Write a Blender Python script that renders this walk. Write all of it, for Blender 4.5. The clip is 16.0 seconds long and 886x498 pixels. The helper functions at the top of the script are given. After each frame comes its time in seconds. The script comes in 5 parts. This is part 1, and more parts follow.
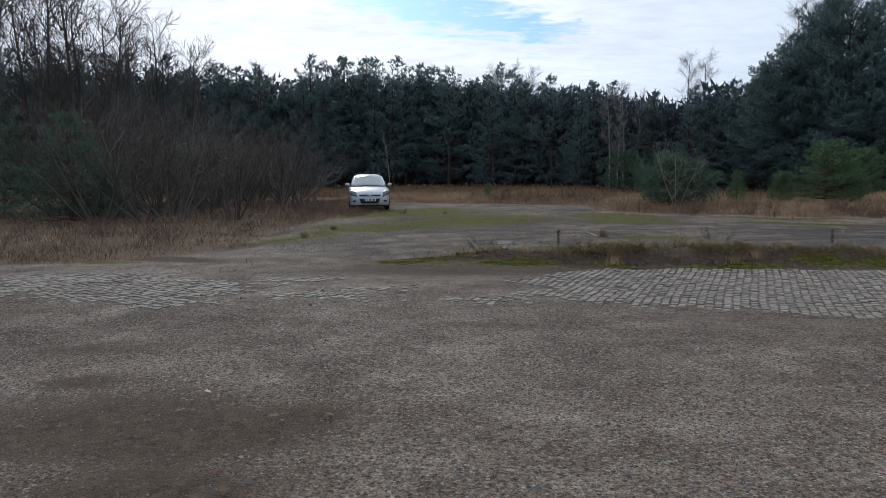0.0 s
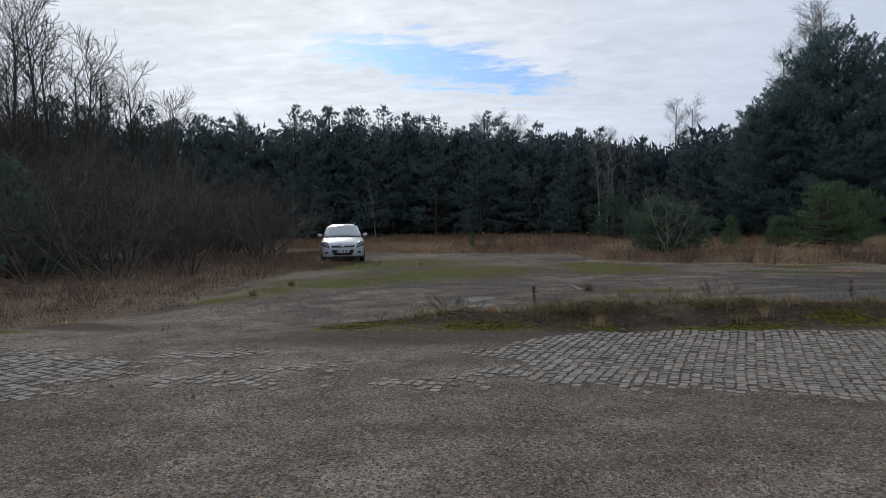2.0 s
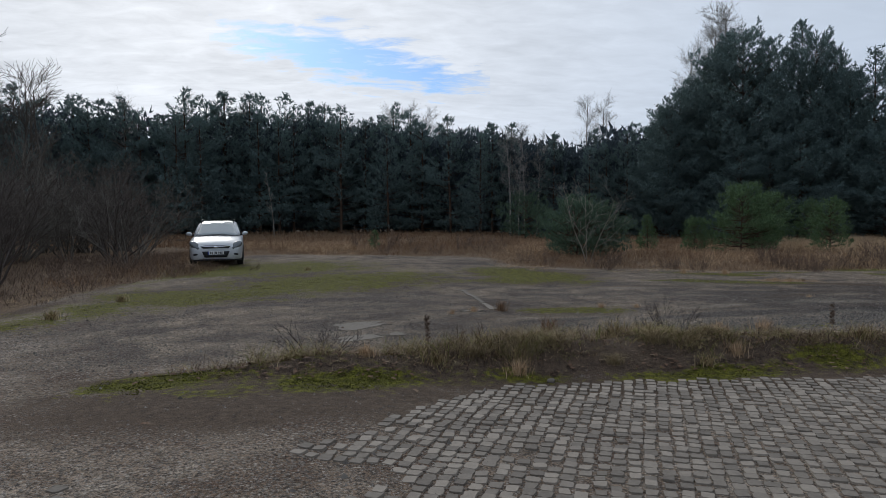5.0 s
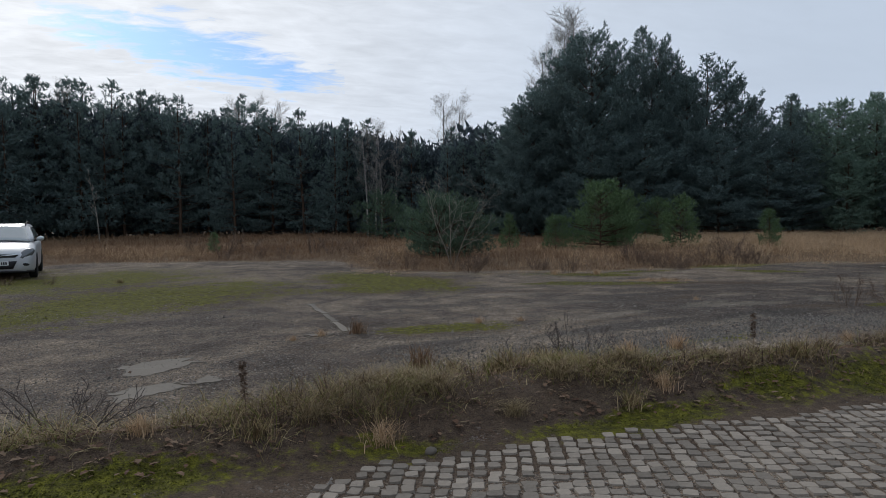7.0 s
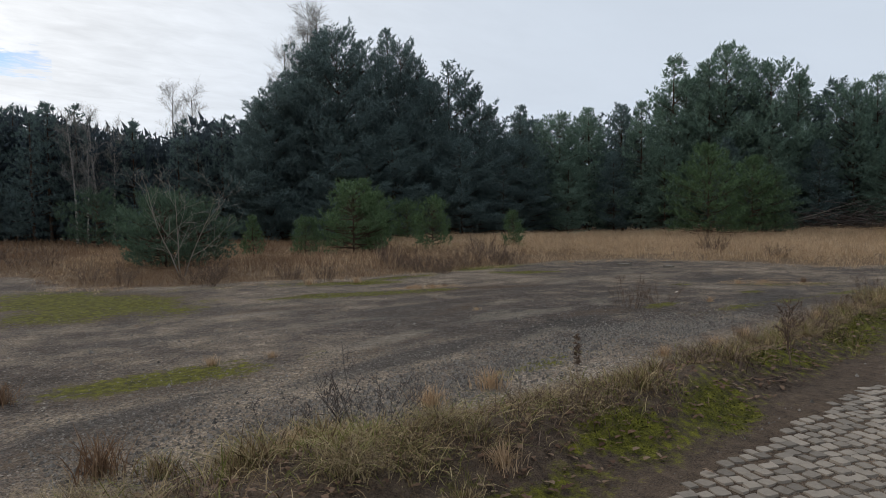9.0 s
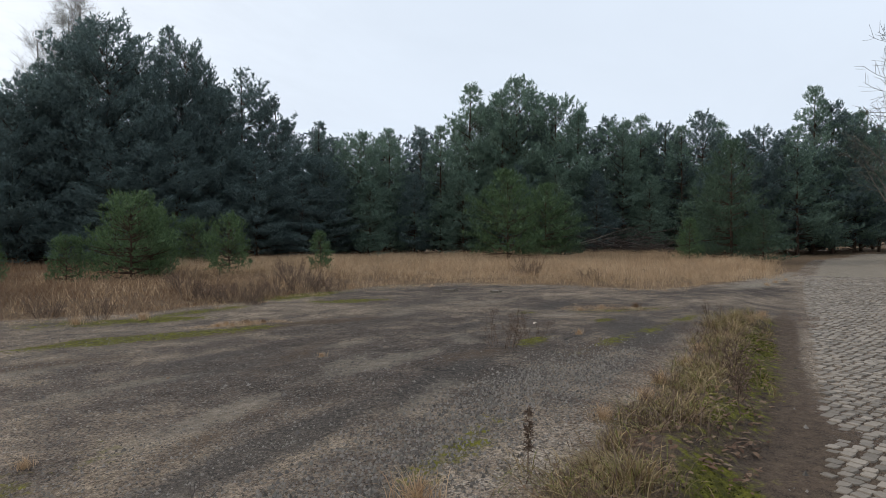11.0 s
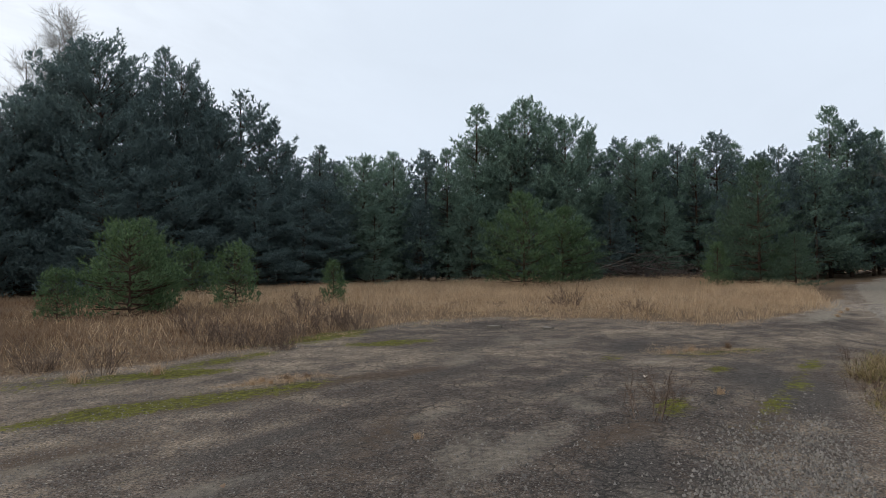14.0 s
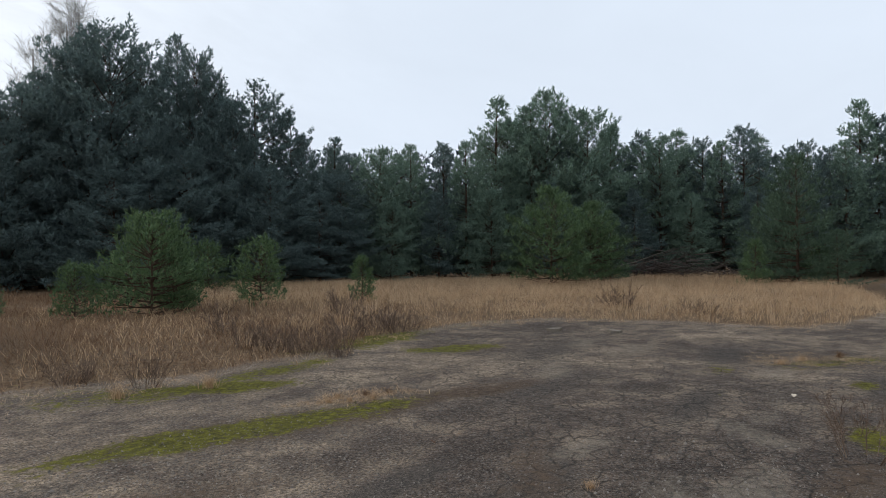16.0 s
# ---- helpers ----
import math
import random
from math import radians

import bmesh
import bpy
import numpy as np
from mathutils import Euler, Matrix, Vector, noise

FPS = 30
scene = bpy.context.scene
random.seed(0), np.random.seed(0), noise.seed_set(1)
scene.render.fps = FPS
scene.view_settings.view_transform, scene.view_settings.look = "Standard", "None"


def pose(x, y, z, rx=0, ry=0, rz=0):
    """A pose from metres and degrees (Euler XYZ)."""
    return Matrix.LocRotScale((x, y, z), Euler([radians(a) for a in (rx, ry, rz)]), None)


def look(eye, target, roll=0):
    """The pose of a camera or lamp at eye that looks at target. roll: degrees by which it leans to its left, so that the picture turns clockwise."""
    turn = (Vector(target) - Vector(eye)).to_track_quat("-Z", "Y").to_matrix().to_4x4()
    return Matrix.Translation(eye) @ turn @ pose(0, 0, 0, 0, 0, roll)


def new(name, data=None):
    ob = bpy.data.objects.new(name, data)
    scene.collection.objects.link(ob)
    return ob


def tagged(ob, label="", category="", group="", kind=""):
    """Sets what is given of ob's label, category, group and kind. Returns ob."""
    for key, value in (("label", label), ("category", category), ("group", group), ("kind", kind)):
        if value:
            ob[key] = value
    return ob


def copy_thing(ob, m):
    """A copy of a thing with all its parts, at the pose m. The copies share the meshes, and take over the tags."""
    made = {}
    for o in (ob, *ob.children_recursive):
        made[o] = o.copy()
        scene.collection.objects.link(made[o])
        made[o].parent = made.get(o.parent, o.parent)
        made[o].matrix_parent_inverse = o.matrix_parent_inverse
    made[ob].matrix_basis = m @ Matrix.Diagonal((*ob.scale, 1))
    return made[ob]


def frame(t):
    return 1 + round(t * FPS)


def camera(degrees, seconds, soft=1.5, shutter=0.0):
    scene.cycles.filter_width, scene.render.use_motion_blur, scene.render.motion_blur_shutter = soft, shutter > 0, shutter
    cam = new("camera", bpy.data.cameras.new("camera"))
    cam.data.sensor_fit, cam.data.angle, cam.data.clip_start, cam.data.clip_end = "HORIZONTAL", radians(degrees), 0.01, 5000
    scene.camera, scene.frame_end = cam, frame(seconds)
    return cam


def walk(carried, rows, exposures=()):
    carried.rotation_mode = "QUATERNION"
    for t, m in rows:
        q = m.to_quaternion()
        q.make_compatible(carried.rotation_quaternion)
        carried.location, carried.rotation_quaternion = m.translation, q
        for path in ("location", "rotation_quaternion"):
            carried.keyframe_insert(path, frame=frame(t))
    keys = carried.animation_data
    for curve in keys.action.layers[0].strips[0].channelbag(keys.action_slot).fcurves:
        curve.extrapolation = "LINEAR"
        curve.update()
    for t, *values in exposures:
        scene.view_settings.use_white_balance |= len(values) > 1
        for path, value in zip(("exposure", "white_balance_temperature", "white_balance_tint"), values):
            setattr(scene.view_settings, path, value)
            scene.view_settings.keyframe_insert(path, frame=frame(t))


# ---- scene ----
cam = camera(68.7, 16.0, soft=0.6)
PATH = [
    (0, (-0.053, 0.074, 1.652), (-0.041, 2.06, 1.421), -0.4),
    (0.5, (0.034, 0.498, 1.667), (-0.062, 2.482, 1.435), -0.7),
    (1, (0.216, 0.98, 1.665), (0.124, 2.971, 1.496), -1.2),
    (1.5, (0.428, 1.42, 1.661), (0.374, 3.417, 1.559), -1.0),
    (2, (0.6, 1.934, 1.633), (0.634, 3.932, 1.551), -1.1),
    (2.5, (0.795, 2.432, 1.657), (0.858, 4.429, 1.575), -0.9),
    (3, (0.925, 2.951, 1.669), (0.996, 4.948, 1.582), -0.8),
    (3.2, (1.018, 3.157, 1.644), (1.086, 5.154, 1.56), -0.9),
    (5.3, (1.419, 5.657, 1.687), (1.775, 7.622, 1.589), -0.5),
    (5.5, (1.478, 5.914, 1.651), (1.865, 7.874, 1.553), -0.6),
    (6, (1.595, 6.55, 1.643), (2.024, 8.501, 1.547), -0.6),
    (6.5, (1.734, 7.042, 1.64), (2.266, 8.968, 1.543), -0.9),
    (7, (1.977, 7.623, 1.633), (2.701, 9.485, 1.534), -0.9),
    (7.5, (2.176, 8.264, 1.639), (2.958, 10.101, 1.537), -0.6),
    (8, (2.399, 8.803, 1.642), (3.213, 10.627, 1.541), -0.7),
    (8.5, (2.71, 9.344, 1.616), (3.705, 11.076, 1.52), -1.3),
    (9, (3.103, 9.852, 1.562), (4.477, 11.301, 1.46), -1.1),
    (9.5, (3.411, 10.376, 1.579), (4.981, 11.61, 1.471), -1.0),
    (10, (3.627, 10.896, 1.568), (5.33, 11.939, 1.461), -1.0),
    (10.2, (3.734, 11.097, 1.558), (5.461, 12.1, 1.45), -0.8),
    (12.3, (4.706, 12.850, 1.604), (6.493, 13.747, 1.631), -0.8),
    (12.5, (4.810, 12.990, 1.599), (6.596, 13.890, 1.626), -0.9),
    (13, (5.022, 13.327, 1.669), (6.807, 14.229, 1.697), -0.9),
    (13.5, (5.118, 13.694, 1.715), (6.902, 14.597, 1.747), -0.8),
    (14, (5.272, 14.005, 1.717), (7.056, 14.909, 1.749), -0.9),
    (14.5, (5.486, 14.410, 1.75), (7.270, 15.313, 1.772), -0.6),
    (15, (5.572, 14.853, 1.77), (7.355, 15.757, 1.794), -0.5),
    (15.5, (5.765, 15.310, 1.747), (7.549, 16.214, 1.765), -0.6),
    (16, (5.906, 15.806, 1.745), (7.690, 16.711, 1.764), -0.6),
]
walk(cam, [(t, look(eye, target, roll)) for t, eye, target, roll in PATH],
     exposures=[(0, 0.3, 6050, 10), (0.5, 0.26, 6100, 10), (1, 0.1, 6150, 10), (1.5, 0.02, 6150, 10), (3, 0.0, 6200, 10), (7, 0.06, 6300, 10), (8, 0.16, 6450, 10), (9, 0.3, 6700, 10), (9.5, 0.48, 6700, 10), (10.2, 0.6, 6700, 10), (12.3, 0.52, 6700, 10), (16, 0.55, 6700, 10)])

# ---- sky, sun, exposure ----
SUN_AZ, SUN_EL = -14.0, 27.0          # degrees from +y towards +x, and above the horizon
sun_dir = Vector((math.sin(radians(SUN_AZ)) * math.cos(radians(SUN_EL)), math.cos(radians(SUN_AZ)) * math.cos(radians(SUN_EL)), math.sin(radians(SUN_EL))))


def make_world():
    world = bpy.data.worlds.new("overcast_sky")
    scene.world = world
    world.use_nodes = True
    nt = world.node_tree
    nt.nodes.clear()
    N, L = nt.nodes.new, nt.links.new

    def math_node(op, a, b=None, c=None, clamp=False):
        n = N("ShaderNodeMath")
        n.operation, n.use_clamp = op, clamp
        for i, v in enumerate((a, b, c)):
            if v is None:
                continue
            if isinstance(v, (int, float)):
                n.inputs[i].default_value = v
            else:
                L(v, n.inputs[i])
        return n.outputs[0]

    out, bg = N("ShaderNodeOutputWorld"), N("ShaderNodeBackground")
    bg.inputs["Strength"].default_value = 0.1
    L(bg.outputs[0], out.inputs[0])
    sky = N("ShaderNodeTexSky")
    sky.sky_type, sky.sun_disc = "NISHITA", False
    sky.sun_elevation, sky.sun_rotation = radians(SUN_EL), radians(SUN_AZ)
    sky.dust_density = 0.6
    tc, sep = N("ShaderNodeTexCoord"), N("ShaderNodeSeparateXYZ")
    L(tc.outputs["Generated"], sep.inputs[0])
    x, y, z = sep.outputs
    # a flat cloud layer: directions met with a plane above
    zz = math_node("ADD", math_node("MAXIMUM", z, 0.0), 0.14)
    plane = N("ShaderNodeCombineXYZ")
    L(math_node("DIVIDE", x, zz), plane.inputs[0])
    L(math_node("DIVIDE", y, zz), plane.inputs[1])

    def noise_node(scale, detail, rough, distort=0.0, sx=1.0, sy=1.0, rot=0.0):
        m = N("ShaderNodeMapping")
        m.inputs["Scale"].default_value = (sx, sy, 1)
        m.inputs["Rotation"].default_value = (0, 0, radians(rot))
        L(plane.outputs[0], m.inputs[0])
        n = N("ShaderNodeTexNoise")
        n.inputs["Scale"].default_value, n.inputs["Detail"].default_value = scale, detail
        n.inputs["Roughness"].default_value, n.inputs["Distortion"].default_value = rough, distort
        L(m.outputs[0], n.inputs["Vector"])
        return n.outputs["Fac"]

    big = noise_node(0.75, 6, 0.55, 0.5, 1.0, 1.6, 18)
    fine = noise_node(5.5, 6, 0.6, 0.4, 1.0, 1.9, 24)
    # the long gap in the clouds: distance from a slanting line, in tangent units ahead
    yy = math_node("MAXIMUM", y, 0.05)
    a, e = math_node("DIVIDE", x, yy), math_node("DIVIDE", z, yy)
    line = math_node("SUBTRACT", e, math_node("ADD", math_node("MULTIPLY", a, -0.17), 0.246))
    wob = math_node("MULTIPLY", math_node("SUBTRACT", fine, 0.5), 0.14)
    wob2 = math_node("MULTIPLY", math_node("SUBTRACT", big, 0.5), 0.08)
    across = math_node("ABSOLUTE", math_node("ADD", math_node("ADD", line, wob), wob2))
    along = math_node("ABSOLUTE", math_node("ADD", a, -0.02))
    half = math_node("MULTIPLY", math_node("SUBTRACT", 1.0, math_node("POWER", math_node("DIVIDE", along, 0.21), 2.0), clamp=True), 0.036)
    gap = math_node("MULTIPLY", math_node("SUBTRACT", half, across), 34.0)
    gap = math_node("ADD", gap, 0.30, clamp=True)
    gap = math_node("MULTIPLY", gap, math_node("GREATER_THAN", y, 0.3))
    gap = math_node("MULTIPLY", gap, math_node("MULTIPLY", math_node("GREATER_THAN", half, 0.0001), 0.85))
    # cloud brightness: whiter towards the hidden sun, greyer with thickness
    dot = N("ShaderNodeVectorMath")
    dot.operation = "DOT_PRODUCT"
    dot.inputs[1].default_value = sun_dir
    L(tc.outputs["Generated"], dot.inputs[0])
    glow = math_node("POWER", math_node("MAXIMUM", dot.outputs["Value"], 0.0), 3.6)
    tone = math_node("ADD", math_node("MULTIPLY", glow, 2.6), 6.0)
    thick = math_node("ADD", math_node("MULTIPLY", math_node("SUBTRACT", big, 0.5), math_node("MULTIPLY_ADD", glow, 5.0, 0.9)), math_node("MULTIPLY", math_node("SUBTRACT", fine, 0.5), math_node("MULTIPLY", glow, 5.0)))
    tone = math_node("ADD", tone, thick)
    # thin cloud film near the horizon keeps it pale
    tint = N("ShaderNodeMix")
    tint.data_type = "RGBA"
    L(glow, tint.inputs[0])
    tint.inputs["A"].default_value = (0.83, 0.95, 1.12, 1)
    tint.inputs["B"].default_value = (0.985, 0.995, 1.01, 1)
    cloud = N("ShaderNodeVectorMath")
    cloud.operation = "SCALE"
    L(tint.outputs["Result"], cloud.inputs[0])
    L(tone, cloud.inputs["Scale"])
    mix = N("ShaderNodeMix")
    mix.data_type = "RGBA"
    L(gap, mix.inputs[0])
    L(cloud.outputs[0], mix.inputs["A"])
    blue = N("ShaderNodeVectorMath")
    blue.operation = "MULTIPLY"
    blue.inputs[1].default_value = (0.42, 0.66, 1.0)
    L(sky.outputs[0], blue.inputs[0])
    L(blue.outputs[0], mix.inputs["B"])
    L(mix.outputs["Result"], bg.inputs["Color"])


make_world()
sun = new("sun", bpy.data.lights.new("sun", "SUN"))
sun.data.energy, sun.data.angle, sun.data.color = 0.7, radians(14), (1.0, 0.95, 0.87)
sun.matrix_world = look(sun_dir * 60, (0, 0, 0))

# ---- materials ----


class Nodes:
    """A small wrapper to wire node trees."""

    def __init__(self, name, rough=0.85, metal=0.0, spec=0.3):
        self.m = bpy.data.materials.new(name)
        self.m.use_nodes = True
        self.nt = self.m.node_tree
        self.b = self.nt.nodes["Principled BSDF"]
        self.b.inputs["Roughness"].default_value = rough
        self.b.inputs["Metallic"].default_value = metal
        self.b.inputs["Specular IOR Level"].default_value = spec
        self.tc = self.nt.nodes.new("ShaderNodeTexCoord").outputs["Object"]

    def node(self, kind):
        return self.nt.nodes.new(kind)

    def link(self, a, b):
        self.nt.links.new(a, b)

    def put(self, socket, v):
        if isinstance(v, (int, float)):
            socket.default_value = v
        elif isinstance(v, tuple):
            socket.default_value = (*v, 1)[:4]
        else:
            self.link(v, socket)

    def math(self, op, a, b=0.0, c=0.0, clamp=False):
        n = self.node("ShaderNodeMath")
        n.operation, n.use_clamp = op, clamp
        for i, v in enumerate((a, b, c)):
            self.put(n.inputs[i], v)
        return n.outputs[0]

    def noise(self, scale, detail=4, rough=0.55, distort=0.0, stretch=(1, 1, 1)):
        n = self.node("ShaderNodeTexNoise")
        n.inputs["Scale"].default_value, n.inputs["Detail"].default_value = scale, detail
        n.inputs["Roughness"].default_value, n.inputs["Distortion"].default_value = rough, distort
        if stretch != (1, 1, 1):
            mp = self.node("ShaderNodeMapping")
            mp.inputs["Scale"].default_value = stretch
            self.link(self.tc, mp.inputs[0])
            self.link(mp.outputs[0], n.inputs["Vector"])
        else:
            self.link(self.tc, n.inputs["Vector"])
        return n.outputs["Fac"]

    def voronoi(self, scale, feature="F1", out="Distance"):
        n = self.node("ShaderNodeTexVoronoi")
        n.feature = feature
        n.inputs["Scale"].default_value = scale
        self.link(self.tc, n.inputs["Vector"])
        return n.outputs[out]

    def ramp(self, fac, *stops):
        n = self.node("ShaderNodeValToRGB")
        els = n.color_ramp.elements
        while len(els) < len(stops):
            els.new(0.5)
        for el, (p, c) in zip(els, stops):
            el.position, el.color = p, (*c, 1)
        self.put(n.inputs[0], fac)
        return n.outputs[0]

    def mix(self, fac, a, b, blend="MIX"):
        n = self.node("ShaderNodeMix")
        n.data_type, n.blend_type = "RGBA", blend
        self.put(n.inputs[0], fac)
        self.put(n.inputs["A"], a)
        self.put(n.inputs["B"], b)
        return n.outputs["Result"]

    def attr(self, name):
        n = self.node("ShaderNodeAttribute")
        n.attribute_name = name
        return n.outputs["Fac"]

    def island(self):
        return self.node("ShaderNodeNewGeometry").outputs["Random Per Island"]

    def each(self):
        return self.node("ShaderNodeObjectInfo").outputs["Random"]

    def bump(self, height, strength=0.5, dist=0.01):
        n = self.node("ShaderNodeBump")
        n.inputs["Strength"].default_value, n.inputs["Distance"].default_value = strength, dist
        self.put(n.inputs["Height"], height)
        self.link(n.outputs[0], self.b.inputs["Normal"])

    def color(self, c):
        self.put(self.b.inputs["Base Color"], c)
        return self.m


def leafy(name, stops, rough=0.75, gloss=0.15, blend_scale=1.2, vary=0.62, through_light=0.0):
    """Foliage, blades and litter: colour by piece, with a slow drift over the place."""
    n = Nodes(name, rough, 0, gloss)
    fac = n.math("ADD", n.math("MULTIPLY", n.island(), vary), n.math("MULTIPLY", n.noise(blend_scale, 3), 1.04 - vary))
    col = n.ramp(fac, *stops)
    if through_light:
        t, mix, out = n.node("ShaderNodeBsdfTranslucent"), n.node("ShaderNodeMixShader"), n.nt.nodes["Material Output"]
        n.link(col, t.inputs["Color"])
        mix.inputs[0].default_value = through_light
        n.link(n.b.outputs[0], mix.inputs[1])
        n.link(t.outputs[0], mix.inputs[2])
        n.link(mix.outputs[0], out.inputs["Surface"])
    return n.color(col)


def barky(name, lo, hi, scale=9.0, bump=0.5):
    n = Nodes(name, 0.9, 0, 0.15)
    f = n.noise(scale, 6, 0.65, 0.4, (1, 1, 0.25))
    g = n.noise(0.8, 2)
    n.bump(f, bump, 0.02)
    return n.color(n.mix(n.math("MULTIPLY", g, 0.5), n.ramp(f, (0.3, lo), (0.7, hi)), lo))


def birch_bark():
    n = Nodes("birch_bark", 0.7, 0, 0.25)
    f = n.noise(5, 5, 0.6, 0.3, (0.6, 0.6, 4))
    n.bump(f, 0.3, 0.01)
    return n.color(n.ramp(f, (0.36, (0.05, 0.045, 0.04)), (0.5, (0.27, 0.25, 0.225)), (0.72, (0.46, 0.435, 0.4))))


def stone(name, lo, hi, scale=30.0, random_by="island"):
    n = Nodes(name, 0.8, 0, 0.35)
    f, g = n.noise(scale, 5, 0.65), n.noise(scale * 6, 3)
    r = n.island() if random_by == "island" else n.each()
    k = n.math("ADD", n.math("MULTIPLY", r, 0.55), n.math("MULTIPLY", f, 0.5))
    c = n.ramp(k, (0.2, lo), (0.85, hi))
    n.bump(n.math("ADD", f, n.math("MULTIPLY", g, 0.4)), 0.5, 0.006)
    return n.color(n.mix(n.math("MULTIPLY", g, 0.5), c, (0.09, 0.08, 0.07), "MIX"))


def plain(name, c, rough=0.5, metal=0.0, spec=0.5, wear=0.15, scale=12.0):
    n = Nodes(name, rough, metal, spec)
    f = n.noise(scale, 4)
    dark = tuple(v * (1 - wear) for v in c)
    return n.color(n.mix(f, dark, c))


def ground_material():
    n = Nodes("gravel_moss_and_worn_asphalt", 0.92, 0, 0.2)
    big, mid, small, grit = n.noise(0.22, 8, 0.68, 0.5), n.noise(1.3, 9, 0.7), n.noise(11, 5, 0.65), n.noise(90, 3, 0.7)
    cells = n.node("ShaderNodeTexVoronoi")
    cells.inputs["Scale"].default_value = 70
    n.link(n.tc, cells.inputs["Vector"])
    bits = n.node("ShaderNodeSeparateColor")
    n.link(cells.outputs["Color"], bits.inputs[0])
    pebble = bits.outputs[0]

    def mask(name, ragged=0.6, soft=5.0):
        v = n.math("ADD", n.attr(name), n.math("MULTIPLY", n.math("SUBTRACT", n.math("ADD", n.math("MULTIPLY", mid, 0.55), n.math("MULTIPLY", small, 0.45)), 0.5), ragged * 2))
        return n.math("MULTIPLY_ADD", n.math("SUBTRACT", v, 0.5), soft, 0.5, clamp=True)

    sand = n.ramp(n.math("ADD", n.math("MULTIPLY", mid, 0.5), n.math("MULTIPLY", big, 0.5)), (0.4, (0.105, 0.066, 0.045)), (0.47, (0.16, 0.115, 0.082)), (0.53, (0.245, 0.19, 0.142)), (0.6, (0.36, 0.3, 0.24)))
    gravel = n.mix(n.math("MULTIPLY", n.math("GREATER_THAN", pebble, 0.55), 0.55), sand, n.ramp(pebble, (0.55, (0.075, 0.07, 0.065)), (0.8, (0.2, 0.19, 0.17)), (1.0, (0.34, 0.33, 0.31))))
    chip = n.noise(32, 4, 0.7)
    gravel = n.mix(0.9, gravel, n.ramp(n.math("ADD", n.math("MULTIPLY", grit, 0.45), n.math("MULTIPLY", chip, 0.55)), (0.4, (0.1, 0.1, 0.1)), (0.5, (0.48, 0.48, 0.48)), (0.6, (0.9, 0.9, 0.9))), "OVERLAY")
    rocks = n.node("ShaderNodeTexVoronoi")
    rocks.inputs["Scale"].default_value = 34
    n.link(n.tc, rocks.inputs["Vector"])
    lump = n.node("ShaderNodeSeparateColor")
    n.link(rocks.outputs["Color"], lump.inputs[0])
    rock_tone = n.ramp(lump.outputs[1], (0.0, (0.03, 0.025, 0.021)), (0.55, (0.1, 0.082, 0.066)), (0.8, (0.3, 0.26, 0.215)), (1.0, (0.46, 0.415, 0.36)))
    rock_mask = n.math("MULTIPLY", n.math("GREATER_THAN", lump.outputs[0], n.math("MULTIPLY_ADD", mid, -0.9, 1.08)), n.math("LESS_THAN", rocks.outputs["Distance"], 0.42))
    gravel = n.mix(n.math("MULTIPLY", rock_mask, 0.85), gravel, rock_tone)
    # old asphalt: grey patches, lighter grit, fine cracks
    worn = n.ramp(n.math("ADD", n.math("MULTIPLY", big, 0.5), n.math("MULTIPLY", mid, 0.5)), (0.41, (0.062, 0.047, 0.038)), (0.47, (0.108, 0.084, 0.067)), (0.53, (0.195, 0.153, 0.116)), (0.6, (0.335, 0.268, 0.198)))
    worn = n.mix(0.9, worn, n.ramp(n.math("ADD", n.math("MULTIPLY", grit, 0.45), n.math("MULTIPLY", chip, 0.55)), (0.4, (0.09, 0.09, 0.09)), (0.5, (0.48, 0.48, 0.48)), (0.6, (0.92, 0.92, 0.92))), "OVERLAY")
    worn = n.mix(n.math("MULTIPLY", n.math("GREATER_THAN", pebble, 0.7), 0.35), worn, n.ramp(pebble, (0.7, (0.08, 0.08, 0.08)), (1.0, (0.3, 0.29, 0.27))))
    worn = n.mix(n.math("MULTIPLY", rock_mask, n.math("MULTIPLY_ADD", n.attr("cracked"), -0.55, 0.7)), worn, rock_tone)
    crack_d = n.node("ShaderNodeTexVoronoi")
    crack_d.feature = "DISTANCE_TO_EDGE"
    crack_d.inputs["Scale"].default_value = 3.9
    warp = n.node("ShaderNodeVectorMath")
    warp.operation = "ADD"
    warp_n = n.node("ShaderNodeTexNoise")
    warp_n.inputs["Scale"].default_value = 3.0
    n.link(n.tc, warp_n.inputs["Vector"])
    warp_s = n.node("ShaderNodeVectorMath")
    warp_s.operation = "SCALE"
    warp_s.inputs["Scale"].default_value = 0.35
    n.link(warp_n.outputs["Color"], warp_s.inputs[0])
    n.link(n.tc, warp.inputs[0])
    n.link(warp_s.outputs[0], warp.inputs[1])
    n.link(warp.outputs[0], crack_d.inputs["Vector"])
    crack = n.math("SUBTRACT", 1.0, n.math("DIVIDE", crack_d.outputs["Distance"], 0.055), clamp=True)
    crack = n.math("MULTIPLY", n.math("MULTIPLY", crack, n.attr("cracked")), n.math("MULTIPLY_ADD", mid, 4.5, -1.3, clamp=True))
    worn = n.mix(n.math("MULTIPLY", crack, 0.8), worn, (0.03, 0.028, 0.025))
    col = n.mix(mask("lot", 0.3, 3.0), gravel, worn)
    tar = n.ramp(n.math("ADD", n.math("MULTIPLY", chip, 0.5), n.math("MULTIPLY", grit, 0.5)), (0.4, (0.03, 0.027, 0.025)), (0.52, (0.075, 0.066, 0.059)), (0.64, (0.17, 0.15, 0.132)))
    tar = n.mix(n.math("MULTIPLY", crack, 0.8), tar, (0.02, 0.018, 0.016))
